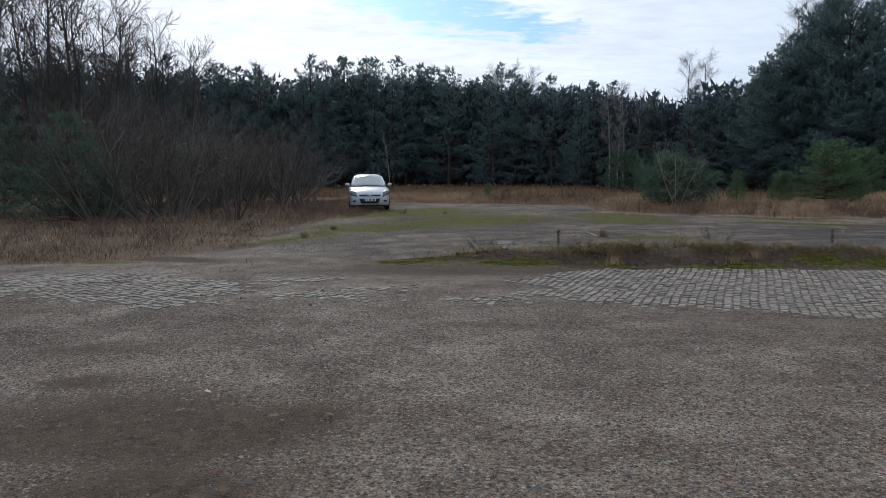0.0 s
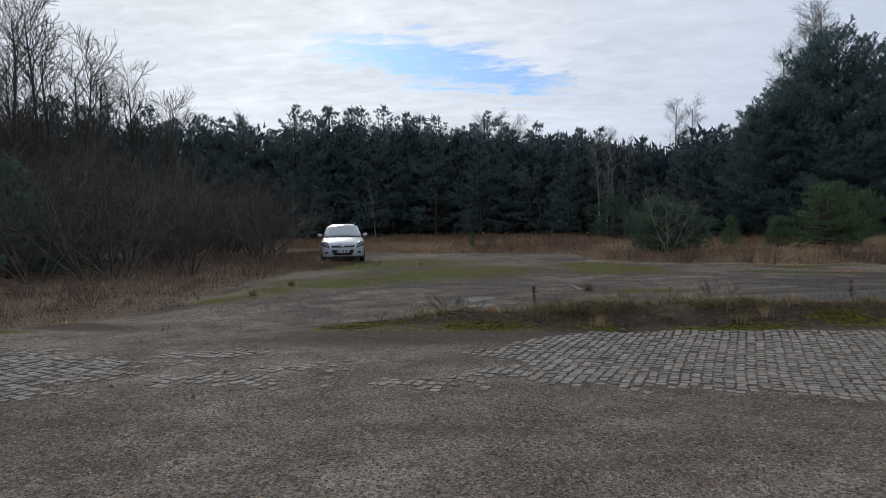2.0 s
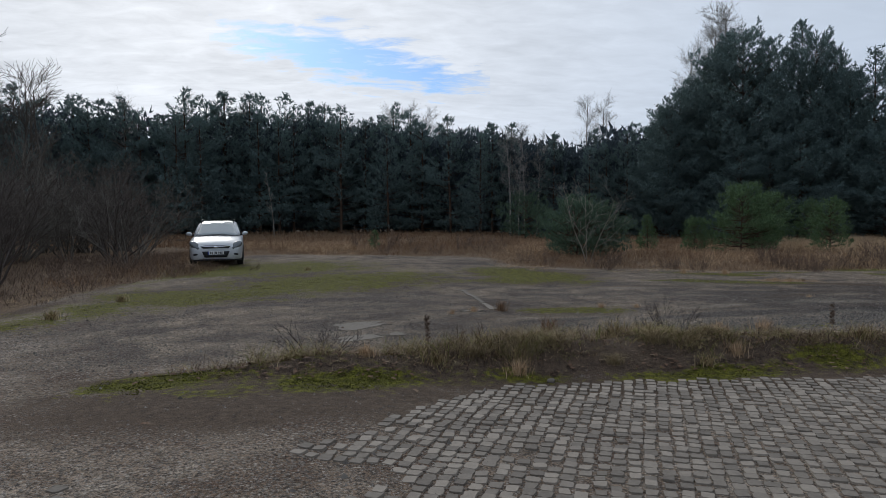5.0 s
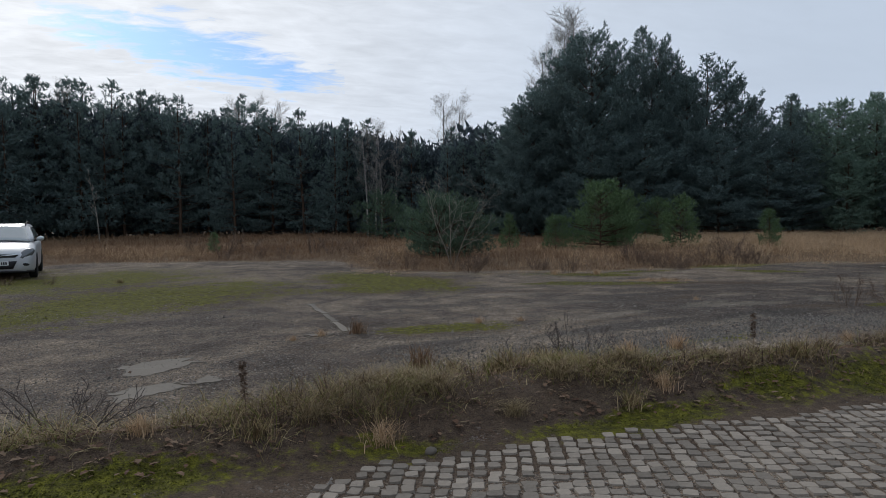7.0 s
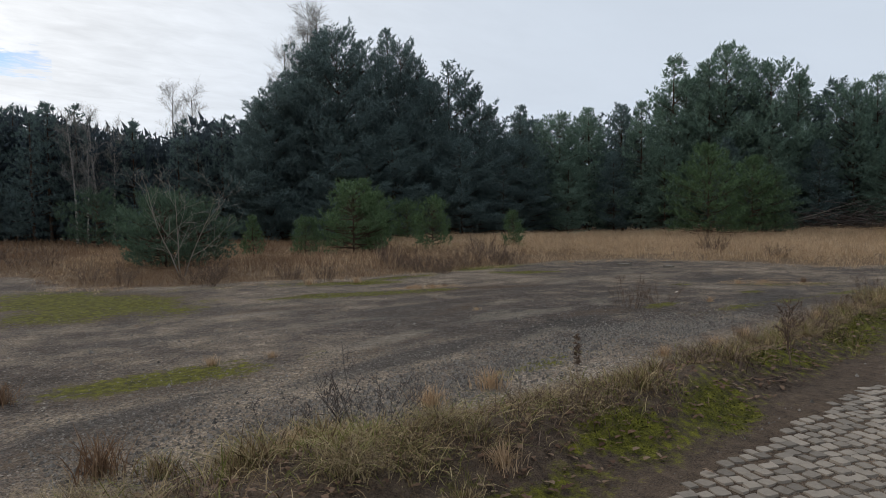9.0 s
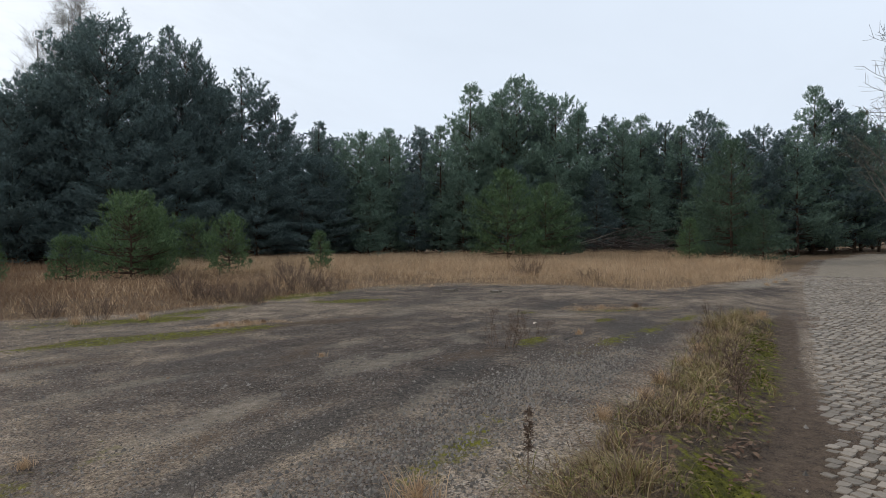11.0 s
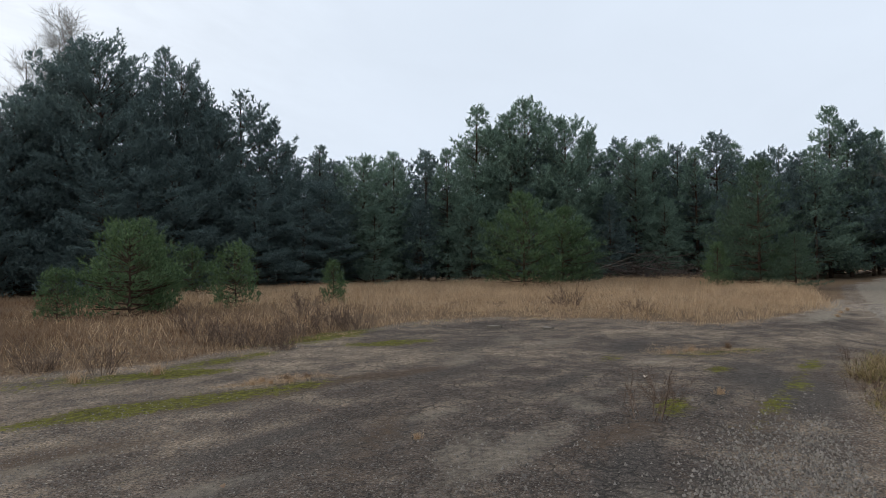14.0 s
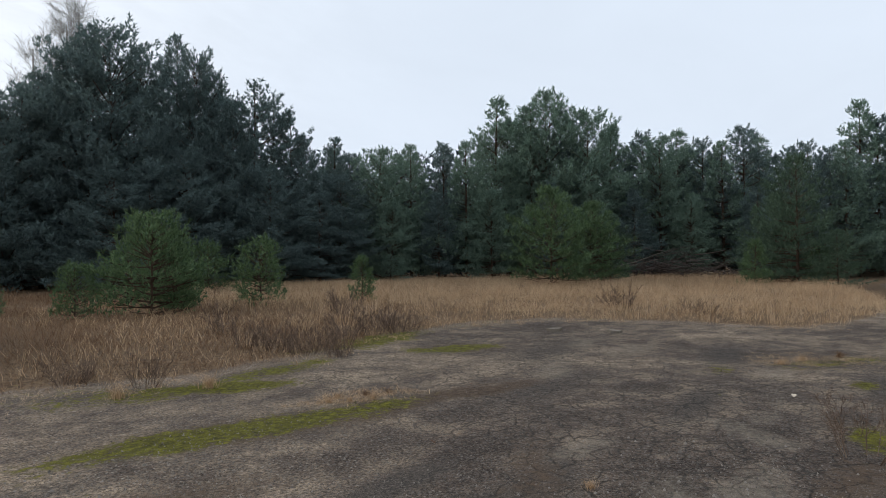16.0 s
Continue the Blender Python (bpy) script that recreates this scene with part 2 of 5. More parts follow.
    col = n.mix(n.math("MULTIPLY", mask("damp", 0.9, 3.2), 0.85), col, tar)
    soil = n.ramp(n.math("ADD", n.math("MULTIPLY", small, 0.5), n.math("MULTIPLY", grit, 0.5)), (0.38, (0.034, 0.022, 0.016)), (0.62, (0.145, 0.105, 0.073)))
    col = n.mix(n.math("MULTIPLY", mask("soil", 1.0, 3.2), 0.93), col, soil)
    litter = n.ramp(small, (0.35, (0.075, 0.05, 0.032)), (0.65, (0.24, 0.165, 0.1)))
    col = n.mix(mask("field", 0.5, 4.0), col, litter)
    mossy = n.ramp(n.math("ADD", n.math("MULTIPLY", small, 0.6), n.math("MULTIPLY", grit, 0.4)), (0.36, (0.03, 0.028, 0.009)), (0.5, (0.095, 0.094, 0.011)), (0.64, (0.215, 0.208, 0.02)))
    col = n.mix(n.math("MULTIPLY", mask("moss", 1.3, 3.6), 0.95), col, mossy)
    pale = n.ramp(n.math("ADD", n.math("MULTIPLY", small, 0.5), n.math("MULTIPLY", grit, 0.5)), (0.36, (0.15, 0.128, 0.1)), (0.64, (0.38, 0.335, 0.275)))
    col = n.mix(mask("pale", 0.3, 3.0), col, pale)
    h = n.math("ADD", n.math("MULTIPLY", small, 0.6), n.math("MULTIPLY", n.math("SUBTRACT", pebble, cells.outputs["Distance"]), 0.55))
    h = n.math("ADD", h, n.math("MULTIPLY", grit, 0.5))
    h = n.math("ADD", h, n.math("MULTIPLY", rock_mask, 0.5))
    h = n.math("SUBTRACT", h, n.math("MULTIPLY", crack, 1.2))
    n.bump(n.math("ADD", h, n.math("MULTIPLY", chip, 0.7)), 1.0, 0.02)
    return n.color(n.mix(1.0, col, (1.04, 1.0, 0.96), "MULTIPLY"))


M = {
    "ground": ground_material(),
    # base colour lightened and blued to stand in for haze over the trees
    "needles": leafy("hazed_pine_needles", ((0.2, (0.088, 0.126, 0.132)), (0.5, (0.124, 0.174, 0.168)), (0.85, (0.162, 0.22, 0.196))), 0.75, 0.25, vary=0.4, through_light=0.4),
    "needles_young": leafy("young_pine_needles", ((0.2, (0.045, 0.085, 0.04)), (0.5, (0.088, 0.15, 0.066)), (0.85, (0.15, 0.225, 0.095))), 0.6, 0.35, vary=0.8, through_light=0.2),
    # lighter copy of the forest needles, haze lift also put into the colour
    "needles_mid": leafy("hazed_bright_needles", ((0.2, (0.115, 0.172, 0.142)), (0.5, (0.165, 0.24, 0.185)), (0.85, (0.21, 0.295, 0.21))), 0.75, 0.25, vary=0.4, through_light=0.4),
    "needles_deep": leafy("deep_green_needles", ((0.2, (0.045, 0.076, 0.05)), (0.5, (0.08, 0.128, 0.085)), (0.85, (0.125, 0.18, 0.112))), 0.7, 0.25, vary=0.6, through_light=0.3),
    "pine_bark": barky("pine_bark", (0.035, 0.025, 0.02), (0.14, 0.085, 0.055)),
    "dark_bark": barky("dark_bark", (0.05, 0.043, 0.038), (0.15, 0.13, 0.11)),
    "grey_bark": barky("grey_bark", (0.07, 0.06, 0.05), (0.2, 0.18, 0.15)),
    "twig_bark": barky("twig_bark", (0.05, 0.04, 0.036), (0.135, 0.11, 0.095), 20),
    "pale_bark": barky("pale_bark", (0.18, 0.16, 0.135), (0.4, 0.36, 0.31)),
    "birch": birch_bark(),
    "russet": leafy("russet_dry_grass", ((0.15, (0.095, 0.054, 0.033)), (0.5, (0.2, 0.122, 0.073)), (0.85, (0.32, 0.212, 0.13))), 0.8, blend_scale=0.25, through_light=0.3),
    "straw": leafy("straw_dry_grass", ((0.15, (0.26, 0.165, 0.095)), (0.5, (0.5, 0.345, 0.21)), (0.85, (0.66, 0.49, 0.32))), 0.75, blend_scale=0.3, through_light=0.3),
    "verge": leafy("verge_grass", ((0.1, (0.045, 0.03, 0.017)), (0.32, (0.16, 0.105, 0.055)), (0.5, (0.31, 0.225, 0.115)), (0.62, (0.44, 0.34, 0.19)), (0.7, (0.13, 0.135, 0.032)), (0.95, (0.23, 0.22, 0.055))), 0.8),
    "mat_grass": leafy("matted_dry_grass", ((0.15, (0.075, 0.05, 0.028)), (0.4, (0.2, 0.145, 0.08)), (0.6, (0.38, 0.29, 0.165)), (0.75, (0.25, 0.19, 0.1)), (0.9, (0.14, 0.14, 0.04))), 0.8),
    "dead": leafy("dead_stems", ((0.2, (0.07, 0.046, 0.034)), (0.5, (0.145, 0.1, 0.073)), (0.85, (0.235, 0.17, 0.125))), 0.85),
    "moss": leafy("moss_tufts", ((0.2, (0.035, 0.034, 0.009)), (0.5, (0.09, 0.092, 0.015)), (0.85, (0.2, 0.192, 0.028))), 0.9),
    "leaf": leafy("fallen_leaves", ((0.15, (0.06, 0.032, 0.019)), (0.5, (0.145, 0.082, 0.05)), (0.85, (0.23, 0.155, 0.1))), 0.7, blend_scale=5.0),
    "sett": stone("granite_setts", (0.14, 0.115, 0.09), (0.385, 0.322, 0.255), 26.0),
    "sett_each": stone("granite_sett", (0.14, 0.115, 0.09), (0.385, 0.322, 0.255), 26.0, "each"),
    "pebble": stone("pebbles", (0.04, 0.032, 0.026), (0.34, 0.3, 0.255), 25.0),
    "concrete": stone("old_concrete", (0.105, 0.085, 0.066), (0.21, 0.175, 0.135), 16.0, "each"),
    "paint": plain("silver_white_car_paint", (0.5, 0.51, 0.525), 0.32, 0.35, 0.5, 0.06),
    "rubber": plain("tyre_rubber", (0.02, 0.02, 0.02), 0.85, 0, 0.2, 0.4),
    "black": plain("black_plastic", (0.018, 0.018, 0.02), 0.6, 0, 0.3, 0.3),
    "rim": plain("alloy", (0.45, 0.46, 0.47), 0.35, 0.9, 0.5, 0.2),
    "chrome": plain("chrome", (0.75, 0.76, 0.78), 0.15, 1.0, 0.5, 0.05),
    # pale metallic grey stands in for the sky reflected in the glass
    "glass": plain("sky_sheen_car_glass", (0.36, 0.38, 0.38), 0.08, 0.6, 1.0, 0.1),
    "lamp": plain("headlamp_glass", (0.16, 0.17, 0.18), 0.1, 0.4, 0.8, 0.5, 30),
    "plate": plain("number_plate_white", (0.7, 0.7, 0.68), 0.4, 0, 0.4, 0.1),
    "plate_ink": plain("number_plate_black", (0.03, 0.03, 0.03), 0.5, 0, 0.3, 0.2),
    "blue": plain("number_plate_blue", (0.02, 0.05, 0.3), 0.5, 0, 0.3, 0.2),
    "paper": plain("white_scrap", (0.6, 0.5, 0.4), 0.7, 0, 0.3, 0.1),
    # darker than the needles: the shade deep in the wood, put into colour
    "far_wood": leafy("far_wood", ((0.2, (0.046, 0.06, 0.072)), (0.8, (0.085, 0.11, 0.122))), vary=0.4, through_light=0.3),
}

# ---- geometry helpers ----


def mesh_of(name, verts, faces, material, smooth=False):
    """A mesh from vertex and face arrays (all faces with the same corner count)."""
    me = bpy.data.meshes.new(name)
    verts, faces = np.asarray(verts, dtype=np.float32), np.asarray(faces, dtype=np.int32)
    nv, (nf, k) = len(verts), faces.shape
    me.vertices.add(nv)
    me.vertices.foreach_set("co", verts.ravel())
    me.loops.add(nf * k)
    me.loops.foreach_set("vertex_index", faces.ravel())
    me.polygons.add(nf)
    me.polygons.foreach_set("loop_start", np.arange(nf, dtype=np.int32) * k)
    me.polygons.foreach_set("use_smooth", np.full(nf, smooth))
    me.update(calc_edges=True)
    me.materials.append(M[material])
    return me


def thing(name, label, category, m=None, group="", kind=""):
    ob = tagged(new(name), label, category, group, kind)
    ob.empty_display_size = 0.2
    if m is not None:
        ob.matrix_basis = m
    return ob


def child(name, me, parent, label="", m=None):
    ob = new(name, me)
    ob.parent = parent
    if m is not None:
        ob.matrix_basis = m
    if label:
        ob["label"] = label
    return ob


def part(name, bm, material, parent, label="", m=None, smooth=True):
    me = bpy.data.meshes.new(name)
    bmesh.ops.recalc_face_normals(bm, faces=bm.faces)
    bm.to_mesh(me)
    bm.free()
    me.materials.append(M[material])
    me.polygons.foreach_set("use_smooth", np.full(len(me.polygons), smooth))
    return child(name, me, parent, label, m)


def stuff(name, verts, faces, material, label, category, smooth=False, kind="stuff"):
    return tagged(new(name, mesh_of(name, verts, faces, material, smooth)), label, category, kind=kind)


def rng(seed):
    return np.random.default_rng(seed)


class Value:
    """Smooth value noise on the plane, for whole arrays at once."""

    def __init__(self, seed):
        self.g = rng(seed).random((64, 64))

    def __call__(self, x, y, scale=1.0):
        x, y = np.asarray(x, float) * scale, np.asarray(y, float) * scale
        i, j = np.floor(x).astype(int), np.floor(y).astype(int)
        u, v = x - i, y - j
        u, v = u * u * (3 - 2 * u), v * v * (3 - 2 * v)
        g = lambda a, b: self.g[a % 64, b % 64]
        return (g(i, j) * (1 - u) + g(i + 1, j) * u) * (1 - v) + (g(i, j + 1) * (1 - u) + g(i + 1, j + 1) * u) * v


NZ = Value(5)


def step(a, b, x):
    t = np.clip((np.asarray(x, float) - a) / (b - a), 0, 1)
    return t * t * (3 - 2 * t)


def inside(poly, x, y):
    """Signed distance to a polygon, positive inside."""
    x, y = np.asarray(x, float), np.asarray(y, float)
    d, sign = np.full(x.shape, 1e9), np.full(x.shape, -1.0)
    for (ax, ay), (bx, by) in zip(poly, poly[1:] + poly[:1]):
        ex, ey, wx, wy = bx - ax, by - ay, x - ax, y - ay
        t = np.clip((wx * ex + wy * ey) / (ex * ex + ey * ey), 0, 1)
        d = np.minimum(d, (wx - ex * t) ** 2 + (wy - ey * t) ** 2)
        flip = ((ay <= y) != (by <= y)) & (x < ax + (y - ay) / np.where(by == ay, 1e-9, by - ay) * ex)
        sign = np.where(flip, -sign, sign)
    return sign * np.sqrt(d)


# ---- the plan ----
LOT = [(-6.5, 12.3), (-5.0, 13.4), (-4.4, 15.5), (-4.4, 20), (-3.9, 23.5), (-2.8, 25.6), (-2.5, 28.5), (-2.6, 31), (-3.0, 36), (2.5, 34.5), (6.8, 32.0), (7.0, 27.1), (8.7, 25.1), (10.9, 24.4), (12.6, 23.3), (14.0, 23.2), (15.6, 22.8),
       (17.0, 22.9), (18.0, 23.4), (19.7, 23.2), (21.9, 22.7), (23.2, 21.2), (23.5, 18.5), (23.4, 16.7), (23.4, 15.0), (26, 13.2), (30, 12.2), (30, 11.4), (19, 11.4), (19, 12.7), (14.5, 13.0), (10, 13.15), (8, 13.45), (6, 13.5), (3, 13.45), (0.2, 13.2), (-1.3, 12.5)]
VERGE = [(-1.7, 12.3), (1.3, 12.05), (3.4, 12.15), (5, 12.15), (7, 11.88), (12, 11.75), (17.9, 11.75), (19.6, 12.3), (18.4, 12.75), (16, 13.1), (14.5, 13.0), (10, 13.05), (8, 13.35), (6.2, 13.6), (5.2, 13.85), (3.6, 13.9), (2.6, 13.5), (1.7, 13.35), (0.2, 13.15), (-1.2, 12.65)]
TRACK = [(-10, 7.3), (2, 7.2), (10, 7.1), (30, 6.6), (40, 6.0), (52, 4.0), (70, -6), (74, -2), (56, 8), (48, 10.3), (36, 11.1), (26, 11.4), (13, 11.5), (9, 11.6), (6.6, 11.75), (5.2, 12.05), (3.2, 12.1), (2.5, 11.7), (1.6, 10.8), (0.2, 10.3), (-2.5, 10.9), (-10, 11.5)]
THICKET = [(-60, 14), (-7, 12.0), (-5.0, 13.7), (-4.5, 16), (-4.5, 26.5), (-5.5, 34), (-6, 50), (-60, 70)]
MOSS = [(0.8, 11.85, 1.6, 0.3, 0, 0.75), (15.9, 14.75, 0.4, 0.15, -10, 1.0), (12.8, 15.0, 0.6, 0.2, 0, 0.85),   # x, y, reach along, reach across, turn in degrees, strength
    (1.0, 22.6, 3.8, 2.2, 40, 1.1), (-1.8, 20.2, 2.4, 1.5, 30, 1.1), (-0.8, 28, 3.6, 3.4, 70, 0.95), (-3.2, 18.2, 1.6, 1.2, 40, 0.8), (6.7, 24.0, 2.6, 1.1, 105, 1.4), (4.8, 22.2, 1.5, 1.0, 0, 0.5),
    (10.9, 20.5, 1.6, 0.34, -25, 1.25), (12.0, 20.0, 0.8, 0.3, -25, 1.1), (12.3, 22.45, 1.0, 0.3, -48, 1.05), (11.6, 22.9, 1.2, 0.4, -28, 0.75), (13.6, 22.6, 1.3, 0.4, -6, 0.8), (17.0, 21.2, 1.0, 0.45, -30, 1.1), (17.5, 23.2, 1.6, 0.6, 0, 0.8),
    (5.5, 16.3, 1.2, 0.3, -8, 1.05), (6.2, 22.2, 1.5, 0.9, 0, 1.15), (16.5, 16.5, 0.6, 0.25, 0, 0.75), (18.0, 15.0, 1.2, 0.4, -40, 0.75), (13.2, 14.0, 1.2, 0.16, -8, 0.65), (16.0, 13.6, 2.0, 0.2, -8, 0.75),
    (1.6, 12.15, 1.2, 0.2, 0, 1.0), (3.2, 12.25, 0.8, 0.2, 5, 0.85), (5.8, 12.1, 1.3, 0.2, 0, 1.1), (8.4, 12.15, 0.7, 0.25, 0, 1.15), (9.9, 12.4, 0.9, 0.3, 0, 1.05), (13.5, 12.2, 3.2, 0.24, 0, 1.0), (7.2, 12.3, 0.5, 0.2, 0, 0.9), (-0.4, 12.3, 1.4, 0.35, 5, 0.8), (8.2, 13.9, 1.5, 0.2, 0, 0.6),
    (-4.0, 16.5, 1.4, 0.8, 60, 0.7), (-6.8, 12.6, 1.6, 0.3, -20, 0.7),
]
SOIL = [(5.4, 16.0, 1.6, 0.5, -8, 0.6), (4.2, 14.9, 1.6, 0.4, 0, 0.5), (3.4, 15.8, 1.4, 0.4, 10, 0.45), (-2.4, 4.2, 1.5, 0.8, 5, 0.75), (-3.4, 6.0, 1.6, 0.4, 10, 0.55), (0.6, 7.0, 1.4, 0.25, -6, 0.55), (8.6, 19.9, 1.6, 0.45, -25, 0.62), (0.2, 11.25, 2.4, 0.75, 0, 0.85), (13.4, 19.2, 0.6, 0.25, -35, 0.95), (0.6, 11.7, 2.2, 0.5, 0, 1.1), (9.0, 11.75, 5.0, 0.28, 0, 1.0), (16, 11.85, 4, 0.22, 0, 1.0), (3.5, 12.0, 2, 0.25, 0, 0.9), (-1.6, 4.0, 1.0, 0.55, 10, 0.9), (-2.9, 5.1, 0.4, 0.2, 0, 0.8), (-0.9, 4.3, 0.5, 0.4, 0, 0.7), (-1.5, 3.2, 0.9, 0.5, 0, 0.8), (-5.5, 12.9, 1.6, 0.4, -20, 1.0), (-4.6, 15.2, 1.4, 0.5, 70, 0.8), (-4.5, 18.6, 1.8, 0.4, 85, 0.75), (-4.4, 23.0, 2.0, 0.4, 90, 0.7), (13.9, 18.9, 0.9, 0.25, -14, 0.8), (12.6, 19.6, 2.2, 0.3, -14, 0.7), (10.5, 17.4, 2.0, 0.3, 20, 0.5), (11.4, 15.3, 1.6, 0.3, -15, 0.55), (12.6, 14.1, 1.4, 0.4, 0, 0.55), (7.4, 15.6, 2.2, 0.22, 12, 0.5), (5.5, 17.6, 2.4, 0.2, -8, 0.45), (1.8, 6.2, 1.5, 0.25, 15, 0.45), (0.4, 5.4, 1.2, 0.2, -10, 0.4), (2.6, 4.6, 1.4, 0.3, 20, 0.4), (-2.0, 6.6, 1.2, 0.2, 0, 0.4)]
DAMP = [(9.6, 17.6, 1.7, 0.3, -8, 0.65), (10.8, 17.3, 0.9, 0.22, 20, 0.6), (7.6, 15.1, 1.7, 0.26, 0, 0.95), (10.0, 14.95, 1.4, 0.26, 4, 1.0), (14.2, 13.75, 1.3, 0.4, 0, 1.1), (15.6, 14.3, 1.4, 0.5, 10, 1.05), (10.4, 14.4, 0.5, 0.25, 0, 0.8), (13.7, 14.6, 0.8, 0.2, 0, 0.8), (13.9, 16.6, 1.4, 0.3, -6, 0.7), (10.0, 18.4, 1.2, 0.25, -10, 0.8), (14.5, 18.4, 2.4, 0.5, -10, 0.6), (17.5, 19.5, 2.5, 0.8, 0, 0.6), (4.8, 15.3, 1.6, 0.3, 8, 0.7), (6.0, 18.6, 1.8, 0.35, -12, 0.6), (1.8, 17.6, 2.0, 0.4, 10, 0.5), (18.5, 16.6, 1.6, 0.5, 0, 0.7), (8.0, 20.8, 2.0, 0.3, -10, 0.6)]
COARSE = [(6.6, 14.0, 1.6, 0.4, 0, 1), (9.3, 14.15, 2.2, 0.35, 0, 1), (11.0, 13.7, 1.4, 0.3, 0, 1), (11.2, 16.2, 1.4, 0.5, 20, 0.2), (4.0, 14.4, 1.5, 0.5, 0, 0.6)]
WORN = [(10.4, 16.4, 1.0, 0.4, 10, 0.5), (11.6, 17.3, 0.9, 0.3, -20, 0.46), (13.2, 15.9, 0.9, 0.3, -10, 0.46), (16.6, 15.9, 1.0, 0.35, -10, 0.45), (27, 12.6, 3.5, 0.5, -12, 0.75), (33, 11.9, 4, 0.4, -8, 0.75), (8.0, 16.05, 1.5, 0.33, 3, 0.52), (10.4, 16.0, 1.5, 0.4, -8, 0.55), (12.6, 16.0, 1.0, 0.35, 35, 0.5), (16.6, 15.7, 1.0, 0.3, 0, 0.5), (8.2, 19.6, 1.6, 0.35, -8, 0.5), (18.9, 19.2, 1.6, 0.5, 0, 0.45), (9.3, 14.7, 1.2, 0.3, 10, 0.46), (15.5, 18.8, 1.6, 0.6, 10, 0.46), (18.6, 18.2, 2.0, 0.7, -10, 0.44), (8.4, 17.9, 1.6, 0.3, -12, 0.48), (6.5, 15.0, 1.3, 0.25, 8, 0.44), (14.5, 15.8, 1.0, 0.4, 0, 0.42), (-5.8, 33.5, 1.2, 1.0, 0, 0.7)]


def patches(rows, x, y):
    v = np.zeros_like(np.asarray(x, float))
    for px, py, ra, rb, turn, s in rows:
        c, w = math.cos(radians(turn)), math.sin(radians(turn))
        a, b = ((x - px) * c + (y - py) * w) / ra, (-(x - px) * w + (y - py) * c) / rb
        v = np.maximum(v, s * np.exp(-0.75 * (a * a + b * b)))
    return v


def height(x, y):
    """The ground's height."""
    x, y = np.asarray(x, float), np.asarray(y, float)
    z = (NZ(x, y, 0.5) - 0.5) * 0.05 + (NZ(x + 31, y, 1.7) - 0.5) * 0.025
    z = z + 0.03 * step(2, -2, x) * step(13, 8, y)
    z = z - 0.14 * step(0.5, 3.5, x) * step(6.0, 8.5, y) * step(13.2, 12.0, y)
    z = z + 0.09 * np.exp(-((x - 9.5) / 4.0) ** 2 - ((y - 15.3) / 2.4) ** 2) - 0.06 * step(14, 20, x) * step(12, 15, y)
    v = inside(VERGE, x, y)
    z = z + 0.15 * step(0.12, 0.75, v) * (0.65 + 0.7 * NZ(x, y, 0.9)) + 0.05 * step(-0.1, 0.3, v) * (NZ(x + 7, y, 3.0) - 0.5)
    f = np.maximum(-inside(LOT, x, y), 0) * step(13, 16, y)
    z = z + 0.1 * step(0, 3, f) + (NZ(x, y, 0.12) - 0.5) * 0.3 * step(3, 20, f)
    return z


def axis(lo, hi, a, b, fine):
    """Grid lines: fine from a to b, then widening steps out to lo and hi."""
    mid = list(np.arange(a, b + fine / 2, fine))
    for end, sign in ((hi, 1), (lo, -1)):
        p, d = (mid[-1] if sign > 0 else mid[0]), fine
        while (end - p) * sign > 0:
            d *= 1.13
            p += sign * d
            mid = mid + [p] if sign > 0 else [p] + mid
    return np.array(mid)


def build_ground():
    gx, gy = axis(-600, 700, -6, 20, 0.125), axis(-500, 900, 2.5, 24, 0.125)
    X, Y = np.meshgrid(gx, gy)
    x, y = X.ravel(), Y.ravel()
    z = height(x, y)
    nx, ny = len(gx), len(gy)
    i = (np.arange(ny - 1)[:, None] * nx + np.arange(nx - 1)[None, :]).ravel()
    faces = np.stack([i, i + 1, i + nx + 1, i + nx], 1)
    me = mesh_of("ground", np.stack([x, y, z], 1), faces, "ground", True)
    lot, verge, track = inside(LOT, x, y), inside(VERGE, x, y), inside(TRACK, x, y)
    field = np.where((y > 12.5) | (x > 33), step(-0.1, 0.9, -lot), 0) * step(-0.6, 0.3, -verge) * step(-0.2, 0.8, -track)
    layers = {
        "lot": step(-0.5, 0.9, lot) * step(-5, 2, x + 0.35 * (y - 13)),
        "cracked": step(0, 1.5, lot) * step(7, 11, x - 0.6 * (y - 16)),
        "moss": patches(MOSS, x, y) * (1 - (0.3 + 0.25 * step(14, 13, y)) * step(0.65, 0.3, NZ(x, y, 1.9))) + 0.15 * step(-0.3, 0.3, verge) * step(13.3, 12.3, y) + 0.32 * np.exp(-(lot / 0.8) ** 2) * (y > 20) * step(0.4, 0.75, NZ(x, y, 0.45)),
        "soil": np.maximum(patches(SOIL, x, y), 0.62 * patches([(a, b, c * 1.25, d * 1.7, e, f) for a, b, c, d, e, f in MOSS], x, y)) + 0.7 * step(-0.1, 0.4, verge) + (0.15 + 0.35 * step(3.5, 6.5, x)) * step(0.5, 3, x) * step(-0.05, 0.3, track) * step(34, 29, x),
        "damp": patches(DAMP, x, y),
        "field": field,
        "pale": np.clip(step(0, 0.8, track) * step(29, 34, x) + patches(WORN, x, y), 0, 1),
    }
    for name, values in layers.items():
        at = me.attributes.new(name, "FLOAT", "POINT")
        at.data.foreach_set("value", np.clip(values, 0, 1.4).astype(np.float32))
    return tagged(new("ground", me), "grey-brown gravel and worn asphalt with moss patches", "ground", kind="structure")


build_ground()

# ---- blades, stems and leaves ----


